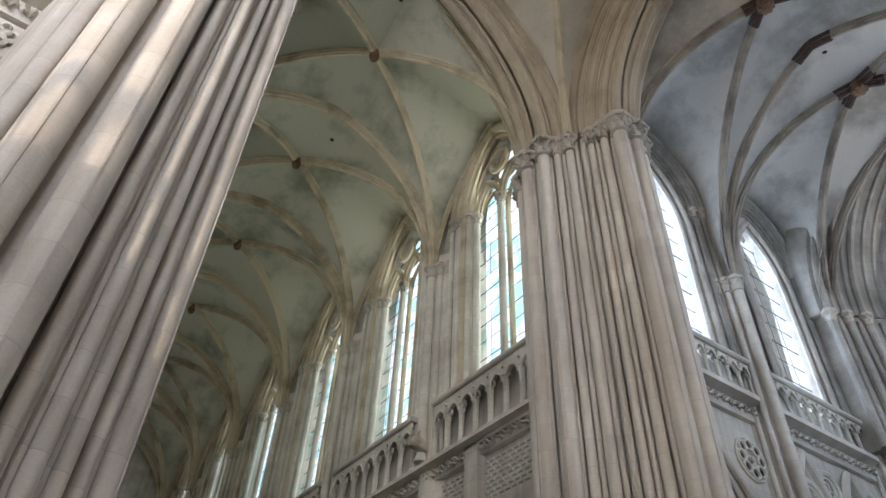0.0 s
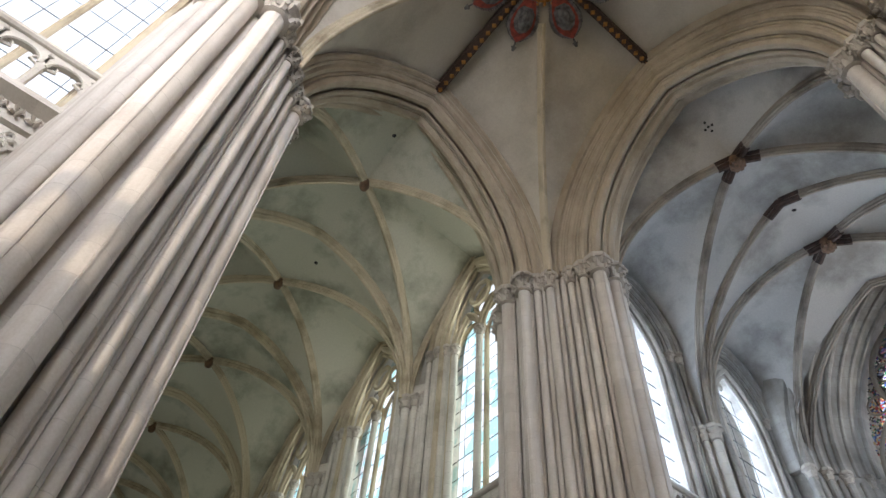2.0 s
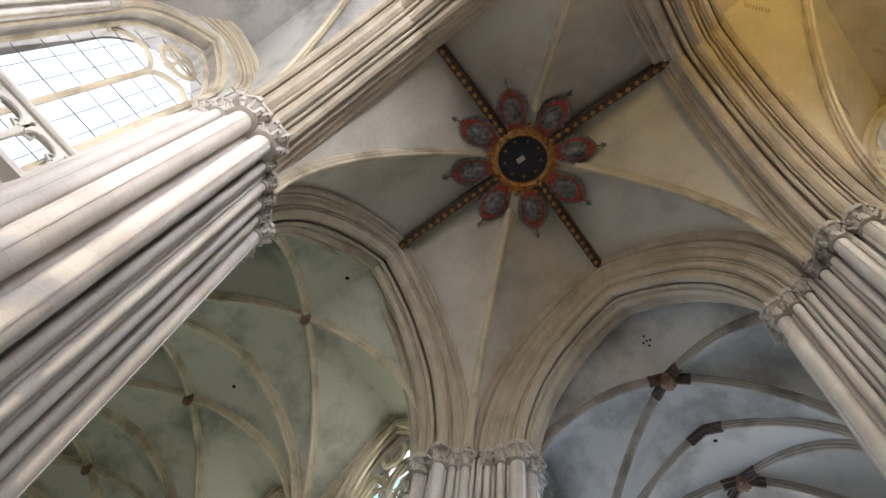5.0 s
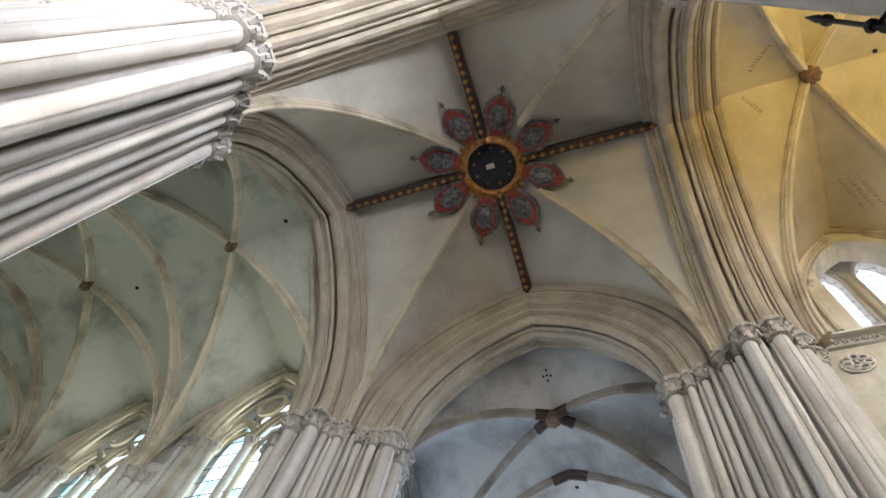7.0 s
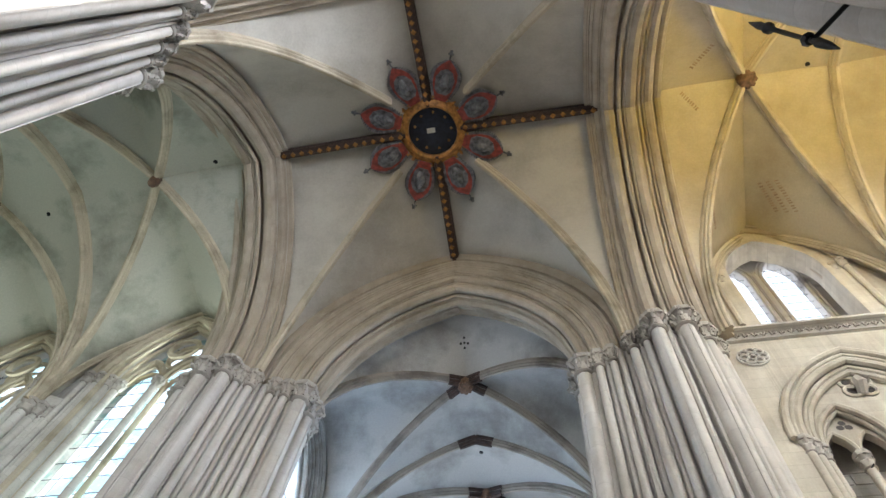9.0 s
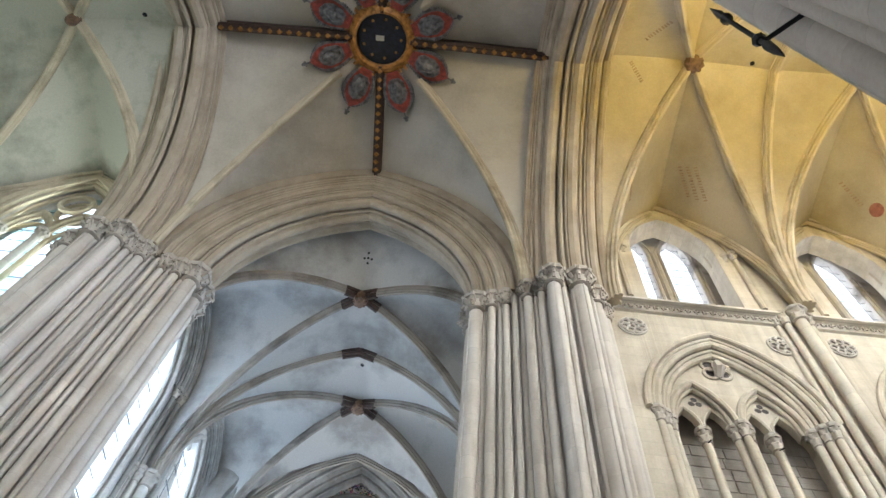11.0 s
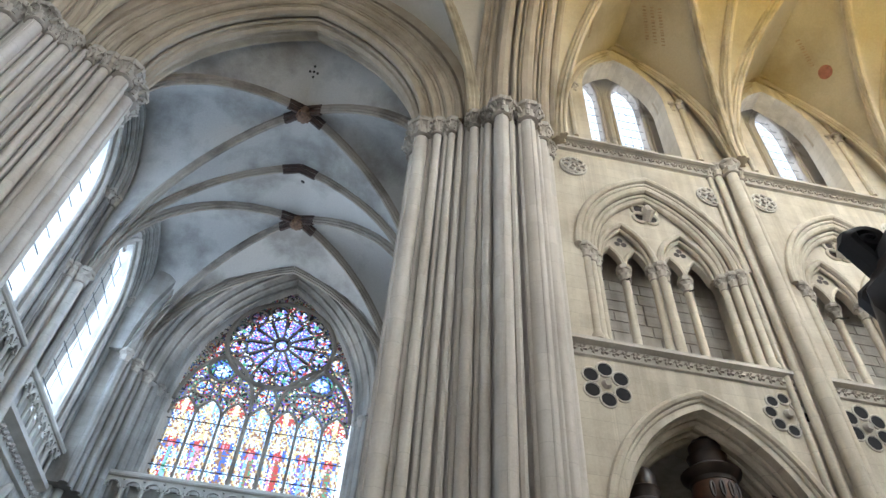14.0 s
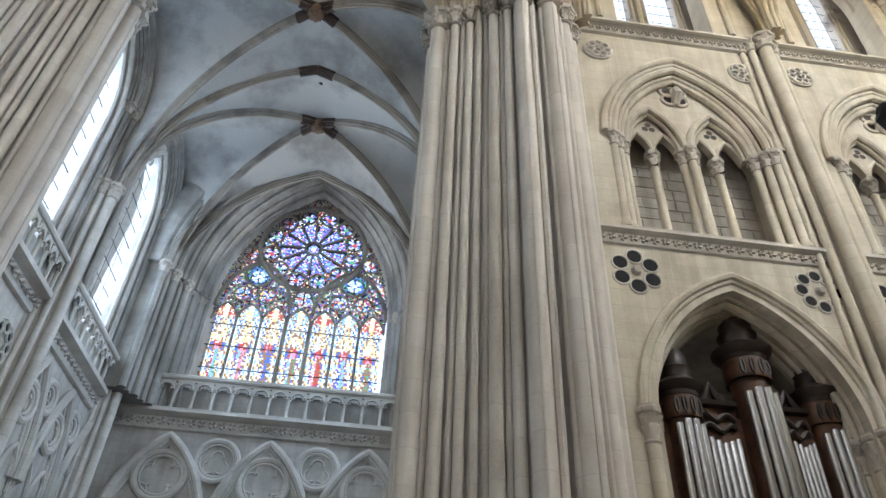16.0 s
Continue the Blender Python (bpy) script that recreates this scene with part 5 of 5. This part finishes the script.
for r in range(kz):
    z = 14.05 + r * S2
    for c in range(-56, 57):
        u = c * S2
        lim = math.sqrt(max(0, (3.05 + arch_c) ** 2 - max(0, z - 14.7) ** 2)) - arch_c
        if abs(u) > lim:
            continue
        # leave the lancet heads to their own glass
        du = ((u + 3.0) % (6.0 / 7)) - 3.0 / 7
        if z < 14.8 and abs(du) < 0.42 * math.sqrt(max(0, 1 - (max(0, z - 14.05) / 0.75) ** 1.3)):
            continue
        dx, dz = u - RC[0], z - RC[1]
        rho, phi = math.hypot(dx, dz), math.atan2(dz, dx)
        j = rnd.random()
        col = "lead"
        if rho < 0.1:
            col = "white"
        elif rho < 0.2:
            col = "purple" if j < 0.6 else "sky"
        elif rho < 0.3:
            col = "lead"
        elif rho < 1.22:
            off = abs(((phi / (math.pi / 6)) % 1) - 0.5) * 2
            if off < 0.80 - 0.25 * abs(rho - 0.85):
                col = ("sky" if j < 0.2 else "purple" if j < 0.46 else "white" if j < 0.56 else "pink" if j < 0.64 else "lead" if j < 0.74 else "blue") if rho > 0.5 else ("pale" if j < 0.4 else "purple" if j < 0.6 else "blue")
        elif rho < 1.92:
            a = (round((phi - math.pi / 12) / (math.pi / 6))) * math.pi / 6 + math.pi / 12
            ex, ez = dx - 1.57 * math.cos(a), dz - 1.57 * math.sin(a)
            e = math.hypot(ex, ez)
            if e < 0.09:
                col = "red" if round(a * 12 / math.pi) % 4 == 1 else "green"
            elif e < 0.27 and abs(math.sin(2 * math.atan2(ez, ex))) > 0.45:
                col = "white" if j < 0.2 else "pale" if j < 0.32 else "pink" if j < 0.45 else "sky" if j < 0.62 else "blue" if j < 0.8 else "purple"
            elif e > 0.30 and j < 0.5:
                col = "gold" if j < 0.1 else "red" if j < 0.2 else "green" if j < 0.28 else "blue" if j < 0.4 else "white"
        else:
            best = None
            for cx, cz, rr in ((-1.75, 16.05, 0.46), (1.75, 16.05, 0.46), (-2.15, 15.2, 0.3), (-1.3, 15.2, 0.3), (2.15, 15.2, 0.3), (1.3, 15.2, 0.3), (0, 15.3, 0.32), (-2.25, 17.0, 0.3), (2.25, 17.0, 0.3), (-0.45, 15.75, 0.16), (0.45, 15.75, 0.16), (-2.72, 16.0, 0.24), (2.72, 16.0, 0.24)):
                d = math.hypot(u - cx, z - cz)
                if d < rr:
                    best = (cx, cz, rr, d)
            if best:
                cx, cz, rr, d = best
                q = abs(math.sin(2 * math.atan2(z - cz, u - cx)))
                if rr > 0.4:
                    col = "white" if d < 0.07 else ("pale" if j < 0.4 else "white" if j < 0.55 else "sky") if d < 0.28 and q > 0.35 else "green" if d > 0.34 and j < 0.3 else "blue" if j < 0.5 else "lead"
                else:
                    col = ("gold" if j < 0.25 else "sky" if j < 0.45 else "white" if j < 0.58 else "blue" if j < 0.78 else "red") if q > 0.25 else "lead"
            else:
                col = ("red", "blue", "green", "gold", "white", "purple")[int(j * 50) % 6] if j < 0.36 else "lead" if j < 0.6 else "stone"
        cells.append((u, z, col))
mosaic("stained_head", cells, S2, rose, "stained glass wheel in blue, violet and white")


def bar(pts, r=0.06, w=0.27, loop=False):
    part("tracery_bar", M().tube([N_END.p(u, w, z) for u, z in pts], r, 7, loop), RIB_DARK, rose)


circ = lambda cx, cz, r, n=20: [(cx + r * math.cos(2 * math.pi * i / n), cz + r * math.sin(2 * math.pi * i / n)) for i in range(n)]
for k in range(1, 7):
    u = -3.0 + k * 6.0 / 7
    big = k in (3, 4)
    bar([(u, 11.3), (u, 14.2)], 0.075 if big else 0.05)
for k in range(7):
    mid = -3.0 + (k + 0.5) * 6.0 / 7
    bar([(mid + u, 14.05 + z) for u, z in arch_pts(0.43, arc(0.43, 0.72), 6)], 0.045)
bar(circ(*RC, 1.97, 36), 0.09, 0.24, True)
bar(circ(*RC, 0.3, 14), 0.05, 0.27, True)
for k in range(12):
    a = k * math.pi / 6
    bar([(RC[0] + r * math.cos(a), RC[1] + r * math.sin(a)) for r in (0.3, 1.28)], 0.035)
    b = a + math.pi / 12
    bar(circ(RC[0] + 1.57 * math.cos(b), RC[1] + 1.57 * math.sin(b), 0.335, 14), 0.04, 0.27, True)
for sg in (-1, 1):
    bar([(sg * 1.71 + u, 14.6 + z) for u, z in arch_pts(1.29, arc(1.29, 2.1), 10)], 0.075)
    bar(circ(sg * 1.75, 16.05, 0.48), 0.05, 0.27, True)
    for cx in (1.3, 2.15):
        bar(circ(sg * cx, 15.2, 0.31, 14), 0.035, 0.27, True)
    bar(circ(sg * 2.25, 17.0, 0.32, 14), 0.04, 0.27, True)
bar([(u, 14.7 + z) for u, z in arch_pts(0.46, arc(0.46, 1.0), 8)], 0.05)
for z in (12.2, 13.05, 13.9):
    part("window_bar", M().tube([N_END.p(-3.0, 0.33, z), N_END.p(3.0, 0.33, z)], 0.018, 5), IRON, rose)
part("sill", M().box(-3.2, 3.2, 16.2, 16.6, 11.2, 11.35), WALL, rose)

# ---- blind tracery under the galleries ----


def blind_bay(face, mid, half, spring, rise, side_circle=True):
    t = thing("blind_arch", "blind pointed arch with quatrefoil circle carved on the wall", "tracery", "blind arcade")
    P = face.p
    c = arc(half, rise)
    for a, w, r in ((half - 0.06, -0.14, 0.12), (half - 0.2, -0.07, 0.06), (half - 0.28, -0.02, 0.05)):
        part("arch", rolls_over(M(), face, mid, spring, c, [(a, w, r)], 14, 8), PALE, t)
    cr, cz = half * 0.48, spring + rise * 0.56
    loop = lambda cu, cc, r, n=22: [P(cu + r * math.cos(2 * math.pi * i / n), -0.05, cc + r * math.sin(2 * math.pi * i / n)) for i in range(n)]
    part("circle", M().tube(loop(mid, cz, cr), 0.1, 8, True), PALE, t)
    part("circle", M().tube(loop(mid, cz, cr - 0.13), 0.045, 6, True), PALE, t)
    for k in range(4):
        a = k * math.pi / 2
        pts = [P(mid + cr * (0.45 * math.cos(a) + 0.42 * math.cos(b)), -0.02, cz + cr * (0.45 * math.sin(a) + 0.42 * math.sin(b))) for b in [a - 1.9 + 3.8 * i / 10 for i in range(11)]]
        part("foil", M().tube(pts, 0.04, 6), PALE, t)
    for sg in (-1, 1):
        part("sub_arch", rolls_over(M(), face, mid + sg * half * 0.48, spring - 0.3, arc(half * 0.45, rise * 0.36), [(half * 0.44, -0.04, 0.06)], 10, 6), PALE, t)
        part("shaft", M().tube([P(mid + sg * half, -0.06, 0.2), P(mid + sg * half, -0.06, spring)], 0.08, 8), PALE, t)
    part("shaft", M().tube([P(mid, -0.05, 0.2), P(mid, -0.05, spring - 0.3)], 0.06, 8), PALE, t)
    if side_circle:
        part("side_circle", M().tube(loop(mid + half, spring + rise * 0.75, half * 0.41), 0.1, 8, True), PALE, t)
        part("side_circle", M().tube(loop(mid + half, spring + rise * 0.75, half * 0.41 - 0.12), 0.045, 6, True), PALE, t)
        for k in range(3):
            a = math.pi / 2 + k * 2 * math.pi / 3
            r2 = half * 0.3
            pts = [P(mid + half + r2 * (0.45 * math.cos(a) + 0.42 * math.cos(b)), -0.02, spring + rise * 0.72 + r2 * (0.45 * math.sin(a) + 0.42 * math.sin(b))) for b in [a - 1.7 + 3.4 * i / 8 for i in range(9)]]
            part("foil", M().tube(pts, 0.035, 6), PALE, t)
    return t


NB = Face(0, 15.95, (1, 0), (0, 1))
tagged(part("wall_blind", M().box(-4.98, 4.98, 15.95, 16.28, 0, 9.66), WALL), "grey wall that carries the blind arcade", "wall", kind="structure")
for x in (-2.95, 0.0, 2.95):
    blind_bay(NB, x, 1.47, 6.7, 2.85)
for u in (11.0, 12.85, 14.7):
    blind_bay(W_NT, u, 0.92, 6.6, 2.7)
# arcade arch in the first bay of the transept wall
t = thing("side_arch", "deep moulded pointed arch in the transept wall", "arch")
for a, w, r in ((1.62, -0.05, 0.09), (1.48, 0.05, 0.06), (1.38, 0.2, 0.1), (1.25, 0.4, 0.06), (1.15, 0.6, 0.1)):
    part("moulding", rolls_over(M(), W_NT, 7.2, 6.3, arc(1.5, 2.3), [(a, w, r)], 14, 8), PALE, t)
tagged(part("wall_side_aisle", M().box(-9.5, -9.0, 4.5, 16.0, 0, 9.4), WALL), "dim wall seen through the side arch", "wall", kind="structure")
tagged(part("ceiling_side_aisle", M().box(-9.5, -6.3, 4.5, 16.0, 9.0, 9.4), WALL), "plain ceiling of the side aisle", "ceiling", kind="structure")

# carved friezes on the southern transept wall
for a, b in ((5.9, 9.5),):
    t = thing("carved_frieze", "deeply carved leaf frieze over pierced quatrefoils", "frieze")
    tagged(part("band", M().grid([[W_ST.p(u, w, z) for w, z in ((0, 9.5), (-0.12, 9.52), (-0.12, 9.62), (-0.05, 9.64), (-0.05, 10.3), (0, 10.34))] for u in (a, b)], True, True), PALE, t))
    n = 9
    for i in range(n):
        u = a + (b - a) * (i + 0.5) / n
        for k in range(4):
            q = k * math.pi / 2
            part("foil", M().tube([W_ST.p(u + 0.1 * math.cos(q) + 0.085 * math.cos(x), -0.08, 9.97 + 0.13 * math.sin(q) + 0.1 * math.sin(x)) for x in [2 * math.pi * j / 10 for j in range(10)]], 0.042, 5, True), PALE, t)
    for u in (7.0, 8.6):
        part("arch", rolls_over(M(), W_ST, u, 8.2, arc(0.75, 1.2), [(0.75, -0.06, 0.09), (0.6, -0.02, 0.05)], 12, 8), PALE, t)
        for sg in (-1, 1):
            part("foil", M().tube([W_ST.p(u + sg * (0.55 - 0.4 * math.sin(x)), -0.03, 8.2 + 0.85 * x / 3.1) for x in [3.1 * j / 8 for j in range(9)]], 0.05, 6), PALE, t)

# ---- organ in the choir arcade ----
organ = thing("pipe_organ", "dark carved oak organ case with bright tin pipes", "organ")
OY = 5.25
part("case", M().box(7.45, 10.75, OY + 0.25, OY + 1.2, 0.0, 6.6), OAK, organ, "dark oak body")
part("backing", M().box(7.5, 10.7, OY + 0.9, OY + 1.15, 6.6, 7.0), OAKDARK_AND_SHADE, organ)


def organ_tower(x, r, z_cap, z_top, z_pipe, count):
    tw = part("tower", M().turn(x, OY + 0.25, [(r, 0.0), (r, z_pipe - 2.2), (r * 1.1, z_pipe - 2.15), (r * 0.8, z_pipe - 2.1), (r * 0.8, z_cap - 0.05)], 20), OAK, organ, "round oak pipe tower")
    c = [(r, z_cap - 0.1), (r * 1.02, z_cap - 0.02), (r * 1.28, z_cap + 0.06), (r * 1.34, z_cap + 0.12), (r * 1.05, z_cap + 0.2), (r * 0.82, z_cap + 0.26), (r * 0.84, z_cap + 0.42), (r * 0.9, z_cap + 0.46)]
    dome = [(r * 0.72, z_cap + 0.5), (r * 0.74, z_cap + 0.56 + (z_top - z_cap - 0.6) * 0.3), (r * 0.5, z_cap + 0.56 + (z_top - z_cap - 0.6) * 0.6), (r * 0.24, z_top - 0.25), (r * 0.3, z_top - 0.2), (r * 0.12, z_top - 0.12), (r * 0.14, z_top - 0.05), (0.01, z_top)]
    part("cornice", M().turn(x, OY + 0.25, c + dome, 24), OAKDARK_AND_SHADE, tw, "turned dark cornice and domed finial")
    part("frieze", M().turn(x, OY + 0.25, [(r * 0.98, z_cap - 0.48), (r * 1.0, z_cap - 0.44), (r * 0.97, z_cap - 0.1)], 20), OAK, tw, "carved oak frieze")
    for i in range(count):
        a = -math.pi / 2 + (i - (count - 1) / 2) * (1.75 / count)
        px, py, pr = x + r * 0.93 * math.cos(a), OY + 0.25 + r * 0.93 * math.sin(a), r * 0.74 / count
        top = z_pipe - 0.06 * abs(i - (count - 1) / 2)
        part("pipe", M().turn(px, py, [(pr * 0.3, z_pipe - 2.2), (pr, z_pipe - 1.9), (pr, top), (pr * 0.85, top), (pr * 0.85, top - 0.1)], 12), TIN, tw, "polished tin pipe")
        lob = [(px + 0.09 * r * math.cos(q), py - 0.03, z_cap - 0.3 + 0.14 * math.sin(q)) for q in [2 * math.pi * j / 8 for j in range(8)]]
        part("carving", M().tube(lob, 0.025, 5, True), OAKDARK_AND_SHADE, tw)
    return tw


organ_tower(8.0, 0.33, 6.92, 7.98, 6.40, 4)
organ_tower(9.33, 0.39, 7.75, 8.75, 7.06, 4)
organ_tower(10.5, 0.33, 7.05, 7.97, 6.45, 4)
for x0, x1, base in ((8.3, 8.86, 6.08), (9.74, 10.14, 6.14)):
    part("flat_panel", M().box(x0 - 0.05, x1 + 0.05, OY + 0.18, OY + 0.3, 4.0, 6.72), OAK, organ)
    part("flat_cornice", M().grid([[(x0 - 0.05, OY + 0.2 + b, 6.72 + a), (x1 + 0.05, OY + 0.2 + b, 6.72 + a)] for a, b in ((0, 0), (0.03, -0.12), (0.1, -0.14), (0.12, 0.1), (0, 0.1))]), OAKDARK_AND_SHADE, organ)
    n = 5
    for i in range(n):
        x = x0 + (x1 - x0) * (i + 0.5) / n
        pr = (x1 - x0) / n * 0.44
        part("pipe", M().turn(x, OY + 0.1, [(pr * 0.3, 4.2), (pr, 4.5), (pr, base + 0.04 * abs(i - 2)), (pr * 0.8, base + 0.04 * abs(i - 2)), (pr * 0.8, base - 0.1)], 10), TIN, organ, "polished tin pipe")
    for row in range(2):
        zc = 6.36 + 0.18 * row
        part("carving", M().tube([(x0 + (x1 - x0) * f, OY + 0.14, zc + 0.06 * math.sin(f * 9.4 + row)) for f in [j / 12 for j in range(13)]], 0.045, 6), OAKDARK_AND_SHADE, organ)
    xm = (x0 + x1) / 2
    part("crest", M().tube([(xm - 0.2, OY + 0.25, 6.82), (xm - 0.08, OY + 0.25, 7.0), (xm, OY + 0.25, 7.22), (xm + 0.08, OY + 0.25, 7.0), (xm + 0.2, OY + 0.25, 6.82)], [0.06, 0.07, 0.03, 0.07, 0.06], 6), OAKDARK_AND_SHADE, organ)

# ---- fittings on the near pier ----
t = thing("iron_bracket", "black iron torch bracket fixed to the clustered pier", "bracket")
BX, BY = 4.76, -3.67
part("rod", M().turn(BX, BY, [(0.005, 5.95), (0.026, 6.10), (0.034, 6.25), (0.017, 6.32), (0.018, 7.10), (0.045, 7.14), (0.045, 7.19), (0.02, 7.22), (0.034, 7.34), (0.005, 7.62)], 10), IRON, t)
part("arm", M().tube([(BX, BY, 6.35), (5.0, -3.9, 6.35), (5.2, -4.1, 6.35)], 0.018, 8), IRON, t)
part("collar", M().turn(BX, BY, [(0.035, 6.38), (0.05, 6.42), (0.035, 6.46)], 8), IRON, t)
t = thing("sounding_board", "black wooden sounding board with scroll volutes on the pier", "canopy")
SX, SY = 5.18, -3.20
oct8 = [(SX + 0.52 * math.cos(math.pi / 8 + i * math.pi / 4), SY + 0.52 * math.sin(math.pi / 8 + i * math.pi / 4)) for i in range(8)]
part("board", M().grid([[(SX + (x - SX) * k, SY + (y - SY) * k, z) for x, y in oct8] for k, z in ((0.96, 3.30), (1.0, 3.34), (1.0, 3.42), (0.94, 3.46), (0.9, 3.52))], True, True), OAKDARK_AND_SHADE, t)
for i in range(8):
    a = math.pi / 8 + i * math.pi / 4
    ux, uy = math.cos(a), math.sin(a)
    sp = []
    for k in range(22):
        th = k * 0.42
        rr = 0.075 * math.exp(-0.09 * k)
        sp.append((SX + ux * (0.42 + rr * math.cos(th)), SY + uy * (0.42 + rr * math.cos(th)), 3.66 + rr * math.sin(th)))
    part("volute", M().tube([(SX + ux * 0.44, SY + uy * 0.44, 3.5)] + sp, [0.045] * 3 + [0.032] * 20, 7), IRON, t, "black scroll volute")
    part("scroll", M().tube([(SX + ux * (0.4 - 0.25 * f), SY + uy * (0.4 - 0.25 * f), 3.52 + 0.3 * f + 0.06 * math.sin(f * 5)) for f in [j / 8 for j in range(9)]], [0.06, 0.06, 0.05, 0.05, 0.05, 0.05, 0.05, 0.06, 0.05], 7), IRON, t)
part("post", M().tube([(SX, SY, 3.4), (5.3, -3.7, 3.4), (5.4, -4.0, 3.4)], 0.08, 8), OAKDARK_AND_SHADE, t)

# ---- marks on the vaults ----


def vault_height(x, y):
    hit, place, normal, _, ob, _ = scene.ray_cast(DEPS, Vector((x, y, 17.5)), Vector((0, 0, 1)))
    return (place, normal) if hit else (Vector((x, y, 22)), Vector((0, 0, -1)))


def on_vault(name, label, category, x, y, outline, mat, group="", parent=None):
    """A thin painted patch laid on the vault under its own normal."""
    p, nrm = vault_height(x, y)
    if nrm.z > 0:
        nrm = -nrm
    e1 = nrm.cross(Vector((0, 1, 0))).normalized()
    e2 = e1.cross(nrm)
    if e1.x < 0:
        e1 = -e1
    if e2.y < 0:
        e2 = -e2
    m = M().grid([[p + nrm * d + e1 * a + e2 * b for a, b in outline] for d in (0.004, 0.016)], True, True)
    if parent:
        return part(name, m, mat, parent)
    ob = part(name, m, mat)
    return tagged(ob, label, category, group)


bpy.context.view_layer.update()
DEPS = bpy.context.evaluated_depsgraph_get()
disc = [(0.07 * math.cos(i * math.pi / 5), 0.07 * math.sin(i * math.pi / 5)) for i in range(10)]
# black discs paint the dark inside small rope holes
for x, y in ((-6.75, -0.2), (-12.6, 0.6), (0.07, 10.1), (11.06, -0.12)):
    on_vault("vault_hole", "small dark rope hole in the vault plaster", "hole", x, y, disc, BLACK, "vault holes")
cross = thing("painted_cross", "small dark cross of five dots painted on the vault", "mark")
for dx, dy in ((0.12, 0), (-0.12, 0), (0, 0.12), (0, -0.12), (0, 0)):
    on_vault("dot", "", "", 0.03 + dx, 6.52 + dy, [(a * 0.55, b * 0.55) for a, b in disc], BLACK, "", cross)
SEPIA = plain("faded_sepia_paint", (0.36, 0.265, 0.17), 0.8)
rnd = random.Random(8)
for cx, cy, ang, rows, length in ((10.2, 3.5, 1.15, 3, 0.9), (15.0, 3.45, 0.7, 1, 0.7), (7.86, 3.45, 1.5, 2, 0.8), (7.7, 0.45, 0.9, 1, 0.7), (8.0, -0.9, -0.9, 1, 0.8)):
    text = thing("vault_inscription", "faded sepia painted inscription on the choir vault plaster", "inscription", "vault inscriptions")
    for r in range(rows):
        u = -length / 2
        while u < length / 2:
            wd = rnd.uniform(0.03, 0.055)
            ca, sa = math.cos(ang), math.sin(ang)
            ox, oy = u * ca - r * 0.2 * sa, u * sa + r * 0.2 * ca
            bar_o = [(-wd / 2, -0.06), (wd / 2, -0.06), (wd / 2, 0.06), (-wd / 2, 0.06)]
            on_vault("stroke", "", "", cx + ox, cy + oy, [(a * ca - b * sa, a * sa + b * ca) for a, b in bar_o], SEPIA, "", text)
            u += wd + rnd.uniform(0.02, 0.05)
ringo = [(0.22 * math.cos(i * math.pi / 8), 0.22 * math.sin(i * math.pi / 8)) for i in range(16)]
on_vault("painted_roundel", "faded red painted roundel on the choir vault", "roundel", 15.5, 3.6, ringo, plain("faded_red", (0.32, 0.13, 0.09), 0.8))

# ---- small carving on the nave wall ----
m = M()
P = N_NAVE.p
for r in range(8):
    for c in range(48):
        u, z = 6.0 + c * 0.22 + (r % 2) * 0.11, 7.75 + r * 0.12
        m.grid([[P(u - 0.09, 0.0, z - 0.045), P(u + 0.09, 0.0, z - 0.045), P(u + 0.09, 0.0, z + 0.05), P(u - 0.09, 0.0, z + 0.05)], [P(u - 0.06, -0.03, z - 0.02), P(u + 0.06, -0.03, z - 0.02), P(u + 0.06, -0.03, z + 0.03), P(u - 0.06, -0.03, z + 0.03)]], True, True)
tagged(part("carved_diaper", m, WALL), "carved scale diaper covering the nave wall", "carving", kind="stuff")
t = thing("carved_corbel", "weathered carved beast head corbel on the nave gallery", "corbel")
q = P(11.2, -0.62, 9.75)
part("head", M().tube([q + Vector((0.0, 0.35, -0.1)), q + Vector((0, 0.1, 0.0)), q + Vector((0.02, -0.08, 0.02)), q + Vector((0.05, -0.2, -0.05))], [0.14, 0.2, 0.19, 0.1], 10), CARVED, t)
for sg in (-1, 1):
    part("ear", M().tube([q + Vector((sg * 0.12, 0, 0.12)), q + Vector((sg * 0.2, 0.02, 0.28))], [0.07, 0.02], 6), CARVED, t)
